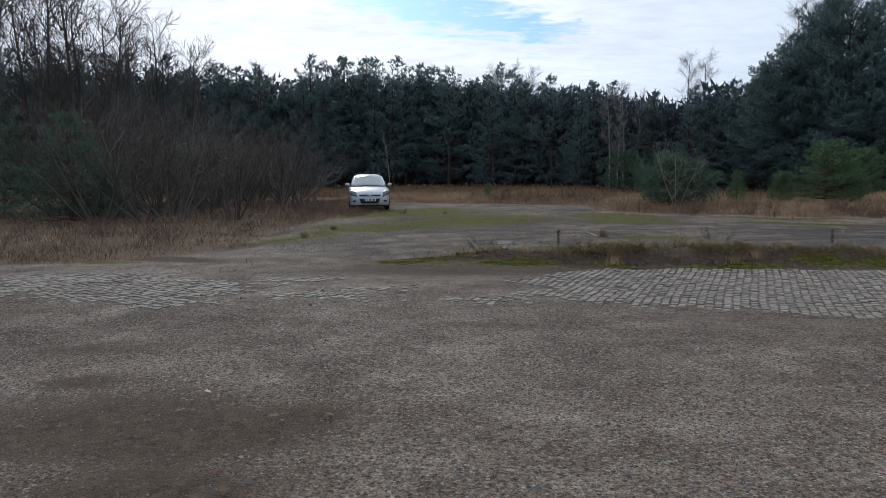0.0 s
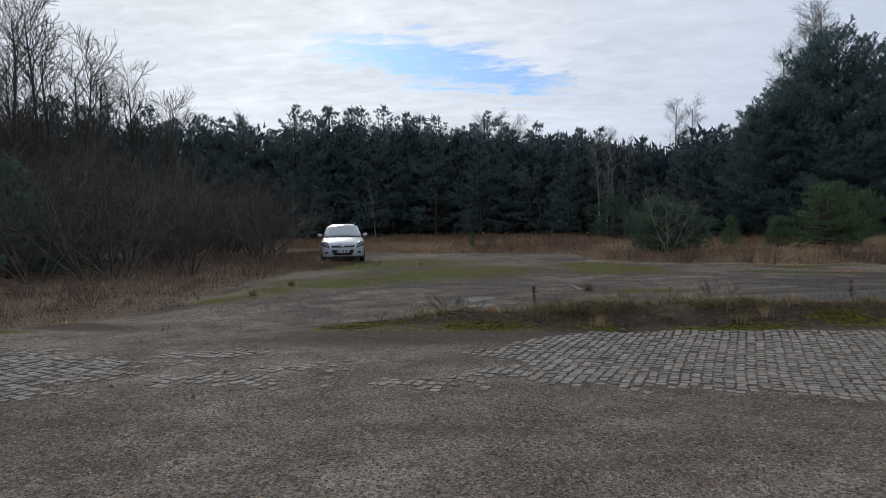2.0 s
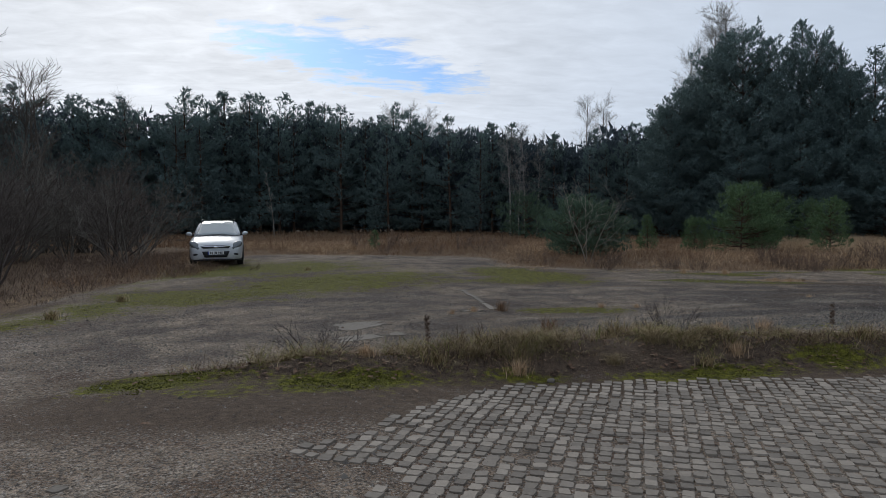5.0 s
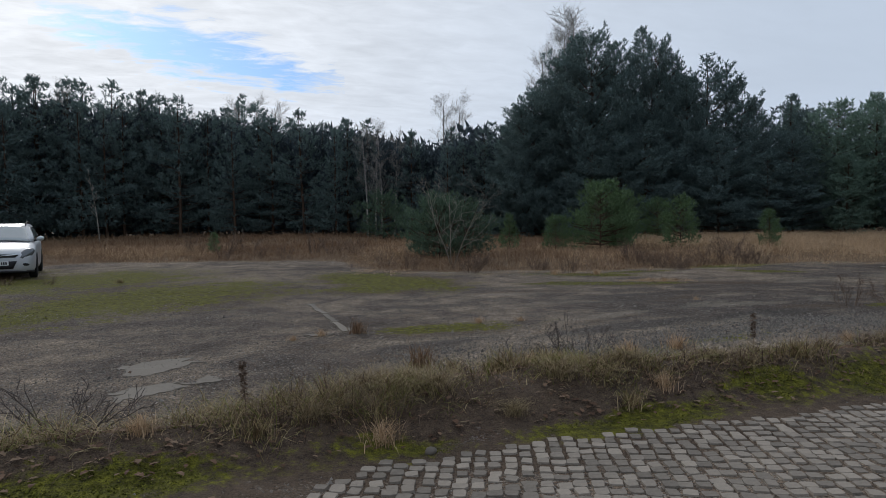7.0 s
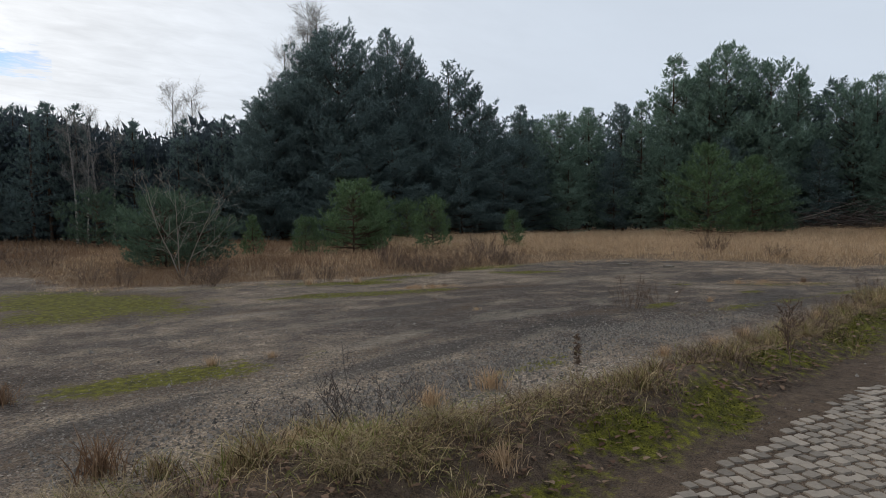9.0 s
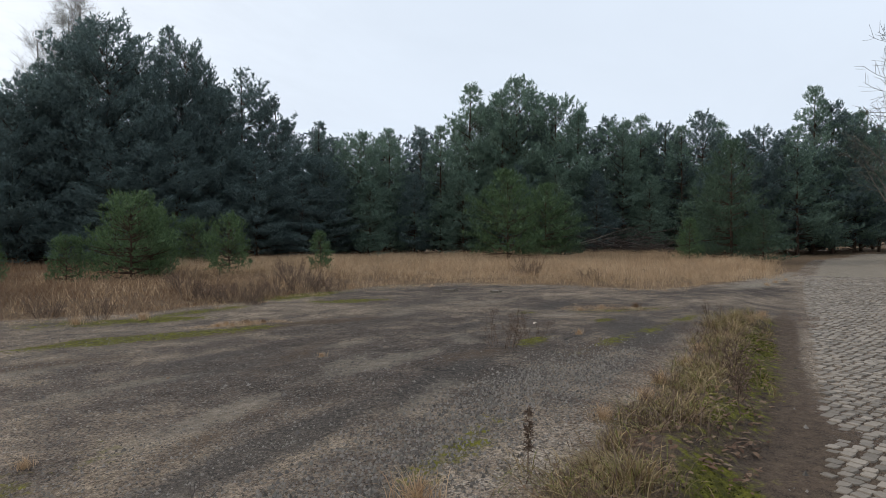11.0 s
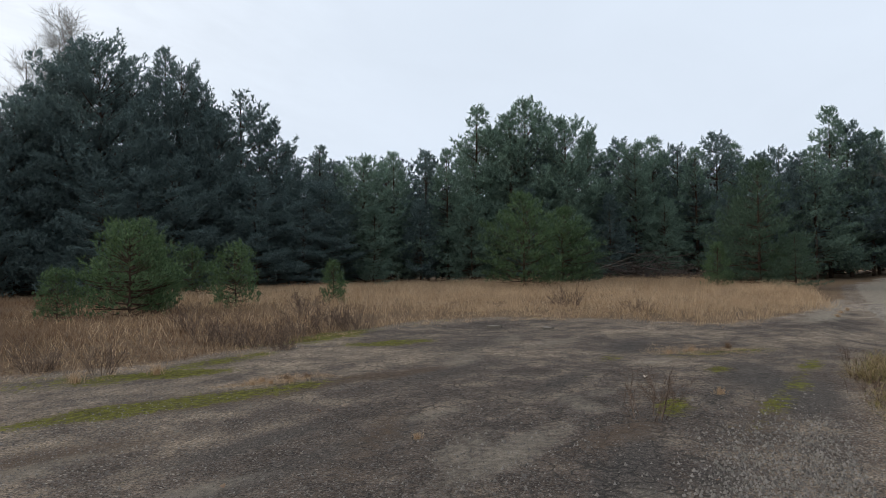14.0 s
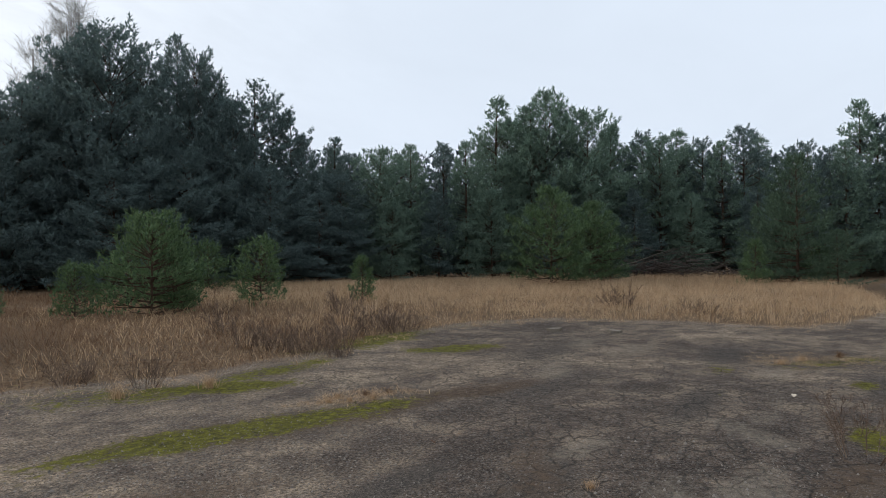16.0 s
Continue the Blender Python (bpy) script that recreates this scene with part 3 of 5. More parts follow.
def blades(px, py, h, w, lean, r, segs=2, curl=1.0, z=None):
    """Grass blades: bent strips that end in a point. Arrays of places, heights, widths and leans."""
    n = len(px)
    az, face = r.random(n) * 2 * np.pi, r.random(n) * np.pi
    pz = (height(px, py) if z is None else z) - 0.01
    side = np.stack([np.cos(face), np.sin(face), np.zeros(n)], 1) * (w / 2)[:, None]
    rows, verts = [], []
    for k in range(segs + 1):
        u = k / segs
        out = lean * h * u ** (1 + curl * 0.6)
        c = np.stack([px + np.cos(az) * out, py + np.sin(az) * out, pz + h * (u - 0.42 * np.minimum(lean, 1.2) * u ** 2.6)], 1)
        if k < segs:
            taper = 1 - 0.45 * u
            rows.append((len(verts), len(verts) + 1))
            verts += [c - side * taper, c + side * taper]
        else:
            rows.append((len(verts),))
            verts.append(c)
    per = len(verts)
    V = np.stack(verts, 1).reshape(-1, 3)
    base = np.arange(n)[:, None] * per
    tris = []
    for a, b in zip(rows, rows[1:]):
        if len(b) == 2:
            tris += [(a[0], a[1], b[1]), (a[0], b[1], b[0])]
        else:
            tris.append((a[0], a[1], b[0]))
    F = (base[:, :, None] + np.array(tris)[None]).reshape(-1, 3)
    return V, F


def tubes(segs, sides=3):
    """Tapered prisms from rows of start, end and the two radii."""
    s = np.asarray(segs, float)
    a, b, ra, rb = s[:, 0:3], s[:, 3:6], s[:, 6], s[:, 7]
    d = b - a
    d /= np.maximum(np.linalg.norm(d, axis=1), 1e-6)[:, None]
    ref = np.where((np.abs(d[:, 2]) > 0.9)[:, None], [1.0, 0, 0], [0, 0, 1.0])
    u = np.cross(d, ref)
    u /= np.linalg.norm(u, axis=1)[:, None]
    v = np.cross(d, u)
    verts = []
    for end, rad in ((a, ra), (b, rb)):
        for k in range(sides):
            t = 2 * math.pi * k / sides
            verts.append(end + (u * math.cos(t) + v * math.sin(t)) * rad[:, None])
    V = np.stack(verts, 1).reshape(-1, 3)
    tris = []
    for k in range(sides):
        j = (k + 1) % sides
        tris += [(k, j, sides + j), (k, sides + j, sides + k)]
    F = (np.arange(len(s))[:, None, None] * (2 * sides) + np.array(tris)[None]).reshape(-1, 3)
    return V, F


def merge(*pairs):
    vs, fs, o = [], [], 0
    for v, f in pairs:
        vs.append(v)
        fs.append(f + o)
        o += len(v)
    return np.concatenate(vs), np.concatenate(fs)


def tufts(at, way, r, count, length, width, spread):
    """Needle tufts: thin triangles that fan out from shoots."""
    n = len(at)
    at, way = np.repeat(at, count, 0), np.repeat(way, count, 0)
    k = n * count
    rnd = r.normal(size=(k, 3))
    rnd -= (rnd * way).sum(1)[:, None] * way
    rnd /= np.maximum(np.linalg.norm(rnd, axis=1), 1e-6)[:, None]
    ln = length * (0.65 + 0.6 * r.random(k))
    d = way * (0.95 - 0.4 * r.random(k))[:, None] + rnd * (spread * (0.45 + 0.6 * r.random(k)))[:, None]
    d /= np.linalg.norm(d, axis=1)[:, None]
    base = at + way * (r.random(k) * length * 0.9)[:, None]
    side = np.cross(d, r.normal(size=(k, 3)))
    side /= np.maximum(np.linalg.norm(side, axis=1), 1e-6)[:, None]
    side *= (width * (0.7 + 0.6 * r.random(k)) / 2)[:, None]
    V = np.stack([base - side, base + side, base + d * ln[:, None]], 1).reshape(-1, 3)
    return V, np.arange(3 * k).reshape(-1, 3)


# ---- trees ----


def pine_meshes(seed, h, reach, base, shape, whorl, per, needle, count, width, density=1.0, bend=0.02, rise=42):
    """Trunk-with-limbs and crown meshes of a pine. shape: 'cone', 'round' or 'open'."""
    r = rng(seed)
    segs, at, way = [], [], []
    zs = np.linspace(0, h, 12)
    off = np.cumsum(r.normal(0, bend * h / 12, (12, 2)), 0)
    off -= off[0]
    rad = lambda z: max(0.012 * h * (1 - z / h) ** 0.8 + 0.012, 0.012)
    axis_at = lambda z: np.array([np.interp(z, zs, off[:, 0]), np.interp(z, zs, off[:, 1]), z])
    trunk = [(*axis_at(a), *axis_at(b), rad(a), rad(b)) for a, b in zip(zs, zs[1:])]
    z = base * h
    lump = r.random(8) * 2 * np.pi
    while z < h * 0.985:
        u = (z - base * h) / (h - base * h)
        if shape == "cone":
            prof = (1 - u) ** 0.7 * (0.78 + 0.22 * min(u * 6, 1))
        elif shape == "dome":
            prof = (1 - u ** 3.0) ** 0.8 * (0.85 + 0.15 * min(u * 4, 1))
        elif shape == "round":
            prof = (1 - u ** 2.0) ** 0.85 * (0.8 + 0.2 * min(u * 4, 1))
        else:
            prof = min(1, 0.45 + u * 1.2) * (1 - u ** 2.4) ** 0.8
        for k in range(per):
            if r.random() > density:
                continue
            a = r.random() * 2 * np.pi
            ln = reach * prof * (0.7 + 0.42 * r.random()) * (1 + 0.2 * math.sin(2 * a + lump[int(u * 7.9)])) + 0.18
            up = radians(-5 + rise * u ** 1.6 + r.normal(0, 7))
            d = np.array([math.cos(a) * math.cos(up), math.sin(a) * math.cos(up), math.sin(up)])
            p0 = axis_at(z + r.normal(0, whorl * 0.15))
            pts = [p0]
            nseg = 4
            for s in range(nseg):
                d = d + np.array([0, 0, 0.13]) + r.normal(0, 0.07, 3)
                d /= np.linalg.norm(d)
                pts.append(pts[-1] + d * ln / nseg)
            r0 = 0.009 * ln + 0.008
            for s in range(nseg - 1 - (h > 6)):
                segs.append((*pts[s], *pts[s + 1], r0 * (1 - s / nseg * 0.75), r0 * (1 - (s + 1) / nseg * 0.75)))
            nt = max(2, int(ln * needle))
            for s in np.linspace(0.32, 1.0, nt):
                i = min(int(s * nseg), nseg - 1)
                q = pts[i] + (pts[i + 1] - pts[i]) * (s * nseg - i)
                ax = (pts[i + 1] - pts[i]) / np.linalg.norm(pts[i + 1] - pts[i])
                for side in (-1, 1):
                    sd = np.cross(ax, [0, 0, 1.0]) * side
                    tw = ax * 0.7 + sd * (0.8 + 0.3 * r.random()) + np.array([0, 0, 0.25 + 0.3 * r.random()])
                    tw /= np.linalg.norm(tw)
                    tl = (0.12 + 0.30 * ln * (1.08 - s)) * (0.6 + 0.7 * r.random())
                    e = q + tw * tl
                    m = max(1, int(tl * 4))
                    for j in range(m):
                        at.append(q + (e - q) * ((j + 1) / m) + r.normal(0, 0.05, 3))
                        w = tw * 0.55 + np.array([0, 0, 0.55]) + r.normal(0, 0.3, 3)
                        way.append(w / np.linalg.norm(w))
            at.append(pts[-1])
            way.append(d)
        z += whorl * (0.75 + 0.5 * r.random())
    at.append(axis_at(h) - np.array([0, 0, 0.15]))
    way.append(np.array([0, 0, 1.0]))
    for j in range(9):
        at.append(axis_at(h) - np.array([0, 0, 0.12 * j - 0.15]))
        way.append(np.array([r.normal(0, 0.5), r.normal(0, 0.5), 1.0]) / 1.2)
    wood = merge(tubes(trunk, 7), tubes(segs, 3))
    crown = tufts(np.array(at), np.array(way), r, count, *width)
    return wood, crown


def pine(name, seed, h, reach, base, shape, whorl, per, needle, count, width, label, material="needles", density=1.0, bend=0.02, rise=42):
    wood, crown = pine_meshes(seed, h, reach, base, shape, whorl, per, needle, count, width, density, bend, rise)
    ob = thing(name, label, "tree")
    child("trunk", mesh_of("trunk", *wood, "pine_bark", True), ob)
    me = mesh_of("crown", *crown, material)
    child("crown", me, ob)
    return ob


def limb(r, out, p, d, length, radius, rmin, nseg, wander, up):
    """One bent, tapering limb; returns points along it with their directions."""
    p, d = np.array(p, float), np.array(d, float) / np.linalg.norm(d)
    track = []
    for s in range(nseg):
        d = d + r.normal(0, wander, 3) + np.array([0, 0, up])
        d /= np.linalg.norm(d)
        q = p + d * length / nseg
        ra, rb = max(radius * (1 - 0.8 * s / nseg), rmin), max(radius * (1 - 0.8 * (s + 1) / nseg), rmin * 0.7)
        out.append((*p, *q, ra, rb))
        track.append((p, q, d))
        p = q
    return track


def sprout(r, out, track, number, low, length, radius, spread, rmin, nseg, wander, up, taper=0.6):
    made = []
    for k in range(number):
        u = low + (1 - low) * (k + r.random()) / number
        i = min(int(u * len(track)), len(track) - 1)
        p, q, d = track[i]
        at = p + (q - p) * (u * len(track) - i)
        sd = np.cross(d, r.normal(size=3))
        sd /= np.linalg.norm(sd)
        nd = d * (1 - 0.5 * spread) + sd * spread + np.array([0, 0, 0.1])
        made.append(limb(r, out, at, nd, length * (1 - taper * u) * (0.6 + 0.6 * r.random()), radius * (1 - 0.5 * u), rmin, nseg, wander, up))
    return made


def bare_tree(name, label, seed, h, radius, material, n=(14, 6, 4), spread=0.7, stems=1, fan=0.15, low=0.3, reach=0.42, rmin=0.01, wander=0.09, category="tree", thin=0.42):
    """A leafless tree or shrub: stems, limbs, branches and twigs."""
    r = rng(seed)
    ob = thing(name, label, category)
    trunks, limbs = [], []
    for k in range(stems):
        a = r.random() * 6.283
        f = fan * (0.4 + r.random()) * (1.0 if stems > 1 else 0.2)
        d = np.array([math.cos(a) * f, math.sin(a) * f, 1.0])
        hh = h * (0.6 + 0.4 * r.random()) if stems > 1 else h
        st = limb(r, trunks, (math.cos(a) * 0.1 * (stems > 1), math.sin(a) * 0.1 * (stems > 1), -0.06), d, hh, radius * (0.6 + 0.5 * r.random() if stems > 1 else 1), rmin, 7, wander * 0.6, 0.02)
        for one in sprout(r, limbs, st, n[0], low, hh * reach, radius * thin, spread, rmin, 4, wander, 0.07):
            for two in sprout(r, limbs, one, n[1], 0.2, hh * reach * 0.45, radius * thin * 0.4, spread, rmin, 3, wander * 1.3, 0.05, 0.4):
                if n[2]:
                    sprout(r, limbs, two, n[2], 0.2, hh * reach * 0.22, radius * 0.08, spread, rmin * 0.8, 2, wander * 1.3, 0.03, 0.3)
    stem = child("trunk" if stems == 1 else "stem", mesh_of("trunk", *tubes(trunks, 6), material, True), ob)
    if stems > 1:
        stem["kind"] = "stuff"
    child("crown", mesh_of("crown", *tubes(limbs, 3), material, True), ob)
    return ob


def put(x, y, turn=0.0, size=1.0, lean=0.0, sz=None):
    return Matrix.LocRotScale((x, y, float(height(x, y)) - 0.04), Euler((0, radians(lean), radians(turn))), (size, size, sz or size))


def spread_copies(masters, rows, r, group):
    """Each master stands at one row; further rows take copies in turn."""
    used = set()
    for i, (x, y, k, h) in enumerate(rows):
        ob, tall = masters[k]
        s = h / tall
        m = put(x, y, r.random() * 360, s * (0.92 + 0.16 * r.random()), r.normal(0, 1.0), s)
        if k not in used:
            used.add(k)
            ob.matrix_basis = m
            ob["group"] = group
        else:
            c = copy_thing(ob, Matrix.Identity(4))
            c.matrix_basis = m

# ---- the woods ----
R = rng(11)
FAR_W, NEAR_W = (0.31, 0.09, 0.95), (0.28, 0.08, 0.95)
far_pines = [(pine("pine_tree", 100 + i, 13.0, 3.1 + 0.3 * (i % 3), 0.04, ("round", "cone", "cone", "round", "dome")[i], 0.6, 5, 2.6, 5, FAR_W, "dark green pine in the far forest edge", density=0.92), 13.0) for i in range(5)]
rows = []
EDGE = [(-44, 60), (-30, 70), (-16, 75), (0, 76), (10, 72), (17, 64), (23, 58), (28, 55)]
TALL = [(-44, 13.5), (-20, 13.2), (-8, 14.0), (0, 13.6), (6, 12.6), (12, 11.4), (18, 9.8), (22, 8.6), (26, 8.8), (28, 10.5)]
for depth, gapw in ((0, 1.8), (3.5, 2.3)):
    x = -44.0
    while x < 28:
        y = np.interp(x, [p[0] for p in EDGE], [p[1] for p in EDGE]) + depth + R.normal(0, 1.2)
        h = np.interp(x, [p[0] for p in TALL], [p[1] for p in TALL]) * (y / np.interp(x, [p[0] for p in EDGE], [p[1] for p in EDGE])) * (0.86 + 0.2 * R.random())
        rows.append((x + R.normal(0, 0.5), y, int(R.integers(0, 5)), h))
        x += gapw * (0.7 + 0.6 * R.random())
spread_copies(far_pines, rows, R, "far forest edge")

# the tall group beside the clearing
big_pines = [
    (pine("pine_tree", 21, 15.7, 5.4, 0.03, "dome", 0.46, 7, 2.9, 5, NEAR_W, "tall dense dark green pine with wide skirts"), 15.7),
    (pine("pine_tree", 22, 16.7, 4.4, 0.03, "cone", 0.46, 7, 3.1, 5, NEAR_W, "tall dark pine with a pointed open top"), 16.7),
    (pine("pine_tree", 24, 15.0, 4.6, 0.04, "round", 0.48, 7, 3.0, 5, NEAR_W, "tall dark green pine with a rounded crown"), 15.0),
    (pine("pine_tree", 23, 13.4, 4.3, 0.08, "round", 0.62, 6, 3.2, 6, NEAR_W, "dark pine with upswept open limbs against the sky", density=0.72, rise=34), 13.4),
]
placed = set()
for i, (x, y, h, k, s) in enumerate((
        (31.9, 51.5, 16.0, 0, 1.0), (31.1, 53.3, 14.9, 0, 0.85), (29.4, 54.4, 13.2, 1, 0.9), (28.1, 54.0, 12.1, 2, 0.8), (27.1, 53.9, 10.8, 0, 0.7), (34.1, 51.7, 15.6, 2, 0.8), (36.5, 51.1, 17.0, 1, 0.85), (36.2, 49.3, 15.3, 0, 0.62),
        (36.9, 48.1, 14.1, 2, 0.75), (36.9, 46.6, 12.1, 0, 0.6), (38.2, 46.0, 13.6, 3, 0.95), (40.2, 46.1, 13.3, 3, 0.8), (40.6, 44.9, 11.8, 3, 0.7), (41.8, 45.0, 10.6, 2, 0.6), (45.6, 45.1, 11.1, 1, 0.65), (46.3, 44.1, 9.7, 0, 0.55),
        (33.5, 47.2, 8.6, 0, 0.66), (29.8, 48.4, 7.2, 2, 0.66), (37.5, 44.0, 7.6, 0, 0.6), (26.6, 55.0, 8.8, 2, 0.7), (35.2, 46.0, 6.0, 2, 0.6), (31.4, 47.6, 6.4, 0, 0.55), (40.4, 42.4, 6.4, 2, 0.6), (42.8, 42.4, 7.8, 0, 0.6))):
    ob, tall = big_pines[k]
    m = put(x, y, 77 * i, s, 0, (h - 0.55) / tall)
    if k in placed:
        copy_thing(ob, Matrix.Identity(4)).matrix_basis = m
    else:
        placed.add(k)
        ob.matrix_basis = m
        ob["group"] = "tall pines beside the clearing"

# the nearer forest edge on the far side of the straw field
mid_pines = [(pine("pine_tree", 40 + i, 11.5, (3.7, 3.3, 3.5, 3.2)[i], (0.03, 0.04, 0.05, 0.2)[i], ("dome", "cone", "round", "open")[i], 0.45, 7, 2.9, 5, NEAR_W, "blue-green pine in the dense forest edge", "needles_mid" if i < 2 else "needles"), 11.5) for i in range(4)]
rows = [  # x, y, which, height
    (45.1, 40.6, 0, 9.5), (47.3, 39.4, 1, 10.1), (49.6, 37.8, 2, 10.4), (48.5, 35.5, 1, 10.2), (50.6, 34.3, 1, 13.5), (52.3, 33.6, 0, 11.9), (51.1, 31.4, 1, 12.9), (52.7, 30.8, 0, 13.8), (54.4, 30.0, 2, 12.8), (53.1, 27.8, 0, 12.2), (54.8, 26.7, 1, 11.5),
    (56.9, 24.8, 2, 11.0), (55.3, 23.0, 0, 10.2), (56.8, 22.0, 1, 10.9), (58.4, 20.5, 2, 10.4), (56.7, 18.9, 1, 9.8), (58.2, 17.6, 3, 11.0), (59.7, 16.4, 1, 10.4), (58.1, 14.6, 3, 9.3), (59.6, 13.3, 2, 9.9), (61.1, 11.9, 3, 9.7), (59.2, 11.1, 1, 9.8),
    (62.4, 10.0, 1, 13.1), (63.1, 8.6, 2, 12.0), (64.0, 7.1, 0, 11.0), (64.8, 5.4, 2, 10.0), (47.0, 37.0, 2, 6.5), (48.2, 33.4, 0, 6.6), (49.8, 29.6, 2, 7.0), (51.2, 27.0, 0, 6.8), (52.6, 24.4, 2, 6.4), (54.0, 20.8, 0, 6.0), (55.0, 16.6, 2, 6.4), (44.0, 39.2, 0, 5.8),
    (46.5, 1.0, 1, 9.0), (50.5, -2.0, 2, 9.5), (43.0, -3.0, 1, 8.5), (66, 6.5, 1, 10.0), (69, 2.0, 2, 10.5), (64, 17, 1, 10.2), (62, 22, 0, 10.4), (60, 28, 1, 12), (58, 33, 2, 12), (56, 38, 1, 10.5), (52, 43, 0, 10.2), (48, 47, 1, 10.5),
    (70, 10, 1, 10.5), (73, 5, 0, 10.5), (76, -1, 1, 10.5), (66, 25, 1, 11), (55, -3, 1, 10), (60, -8, 0, 10.5), (53, 1.5, 2, 8.6),
]
spread_copies(mid_pines, [(x, y, k, h - 0.45) for x, y, k, h in rows], R, "forest edge behind the straw field")

# woods that close the view further back, added to fill bright gaps between trunks
def wood_band(seed, n, line, spread, fill, size):
    """A belt of foliage along a line of x, y and height."""
    r = rng(seed)
    line = np.array(line, float)
    seg = np.linalg.norm(np.diff(line[:, :2], axis=0), axis=1)
    s = r.random(n) * seg.sum()
    k = np.searchsorted(np.cumsum(seg), s)
    f = (s - (np.cumsum(seg) - seg)[k]) / seg[k]
    p = line[k] + (line[k + 1] - line[k]) * f[:, None]
    p[:, :2] += r.normal(0, spread, (n, 2))
    crest = 0.7 + 0.24 * np.abs(np.sin(s * 1.35 + 2 * NZ(s, s * 0, 0.2))) * (0.6 + 0.6 * NZ(s, s * 0 + 5, 0.9))
    z = p[:, 2] * crest * r.random(n) ** fill
    way = np.stack([r.normal(0, 0.45, n), r.normal(0, 0.45, n), np.ones(n)], 1)
    way /= np.linalg.norm(way, axis=1)[:, None]
    return tufts(np.stack([p[:, 0], p[:, 1], z], 1), way, r, 3, *size)


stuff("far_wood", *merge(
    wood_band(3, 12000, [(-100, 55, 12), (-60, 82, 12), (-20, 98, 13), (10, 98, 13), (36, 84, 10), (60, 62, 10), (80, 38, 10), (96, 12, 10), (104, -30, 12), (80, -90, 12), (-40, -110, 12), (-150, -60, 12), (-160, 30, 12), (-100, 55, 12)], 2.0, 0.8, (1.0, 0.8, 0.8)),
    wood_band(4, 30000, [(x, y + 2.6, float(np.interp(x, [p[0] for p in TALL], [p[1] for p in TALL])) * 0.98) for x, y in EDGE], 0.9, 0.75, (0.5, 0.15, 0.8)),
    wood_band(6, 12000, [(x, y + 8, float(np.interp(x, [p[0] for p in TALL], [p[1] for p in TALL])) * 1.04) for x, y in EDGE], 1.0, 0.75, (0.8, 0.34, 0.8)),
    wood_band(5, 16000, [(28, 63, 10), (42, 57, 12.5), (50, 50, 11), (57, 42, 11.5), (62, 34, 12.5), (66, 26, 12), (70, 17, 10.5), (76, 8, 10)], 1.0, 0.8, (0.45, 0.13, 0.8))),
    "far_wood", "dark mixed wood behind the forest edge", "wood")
stuff("undergrowth", *wood_band(8, 9000, [(-46, 66, 5), (-30, 74, 5), (-16, 79, 5), (0, 80, 6), (10, 76, 5), (17, 68, 5), (24, 61, 6), (30, 58, 6), (40, 55, 6), (47, 49, 6), (54, 41, 6), (58, 34, 6), (60, 26, 5), (63, 19, 5), (67, 12, 5), (72, 8, 4)], 0.9, 1.2, (0.8, 0.42, 0.8)), "far_wood", "dark undergrowth at the foot of the wood", "undergrowth")

# young pines in the clearing
YOUNG = (0.14, 0.028, 0.75)
young = [(pine("young_pine", 60 + i, 2.6, (1.35, 0.85, 1.15)[i], 0.03, ("dome", "cone", "round")[i], 0.17, 7, 5.5, 8, YOUNG, "bushy bright green young pine in the dry grass", "needles_young"), 2.6) for i in range(3)]
spread_copies(young, [
    (19.2, 32.3, 0, 2.7), (23.3, 31.8, 2, 2.2), (26.5, 29.7, 1, 1.55), (20.1, 32.4, 2, 1.9), (17.6, 33.5, 2, 1.5), (20.9, 33.0, 1, 1.9), (16.0, 35.0, 1, 1.5),
    (21.6, 36.5, 2, 2.1), (24.0, 37.5, 1, 2.0), (26.2, 40.0, 0, 2.6), (30, 41.5, 2, 2.4),
    (42.4, 16.6, 1, 2.1), (44.8, 13.6, 2, 1.9), (3.0, 40.0, 1, 0.9)], R, "young pines in the clearing")
side = [(pine("pine_tree", 70, 6.4, 2.9, 0.02, "cone", 0.33, 7, 3.2, 8, (0.25, 0.036, 0.75), "broad dark green pine beside the track", "needles_deep"), (44.6, 14.6)),
        (pine("pine_tree", 71, 4.9, 2.4, 0.02, "round", 0.3, 7, 3.2, 8, (0.25, 0.036, 0.75), "bushy yellow-green pine at the forest edge", "needles_young"), (40.3, 26.6))]
for ob, (x, y) in side:
    ob.matrix_basis = put(x, y, 40)
for x, y, k, s, sz, t in ((42.6, 25.0, 1, 0.85, 0.86, 100), (44.0, 24.2, 0, 0.62, 0.58, 10), (46.5, 15.6, 0, 0.8, 0.72, 200), (43.3, 12.9, 0, 0.55, 0.42, 90), (-12.9, 22.8, 0, 0.72, 0.55, 20), (-17.5, 25.0, 0, 0.9, 0.75, 130), (-13.0, 24.5, 0, 0.5, 0.42, 60)):
    c = copy_thing(side[k][0], Matrix.Identity(4))
    c.matrix_basis = put(x, y, t, s, 0, sz)

dark = pine("young_pine", 73, 2.5, 1.6, 0.02, "dome", 0.22, 7, 5.0, 9, (0.18, 0.026, 0.75), "dark green bushy young pine behind a bare tree", "needles_deep")
dark.matrix_basis = put(10.7, 30.4, 0, 0.8)
for x, y, t, s in ((12.0, 31.0, 140, 0.72), (11.2, 32.0, 250, 0.82), (15.6, 55.0, 30, 1.2)):
    copy_thing(dark, Matrix.Identity(4)).matrix_basis = put(x, y, t, s)

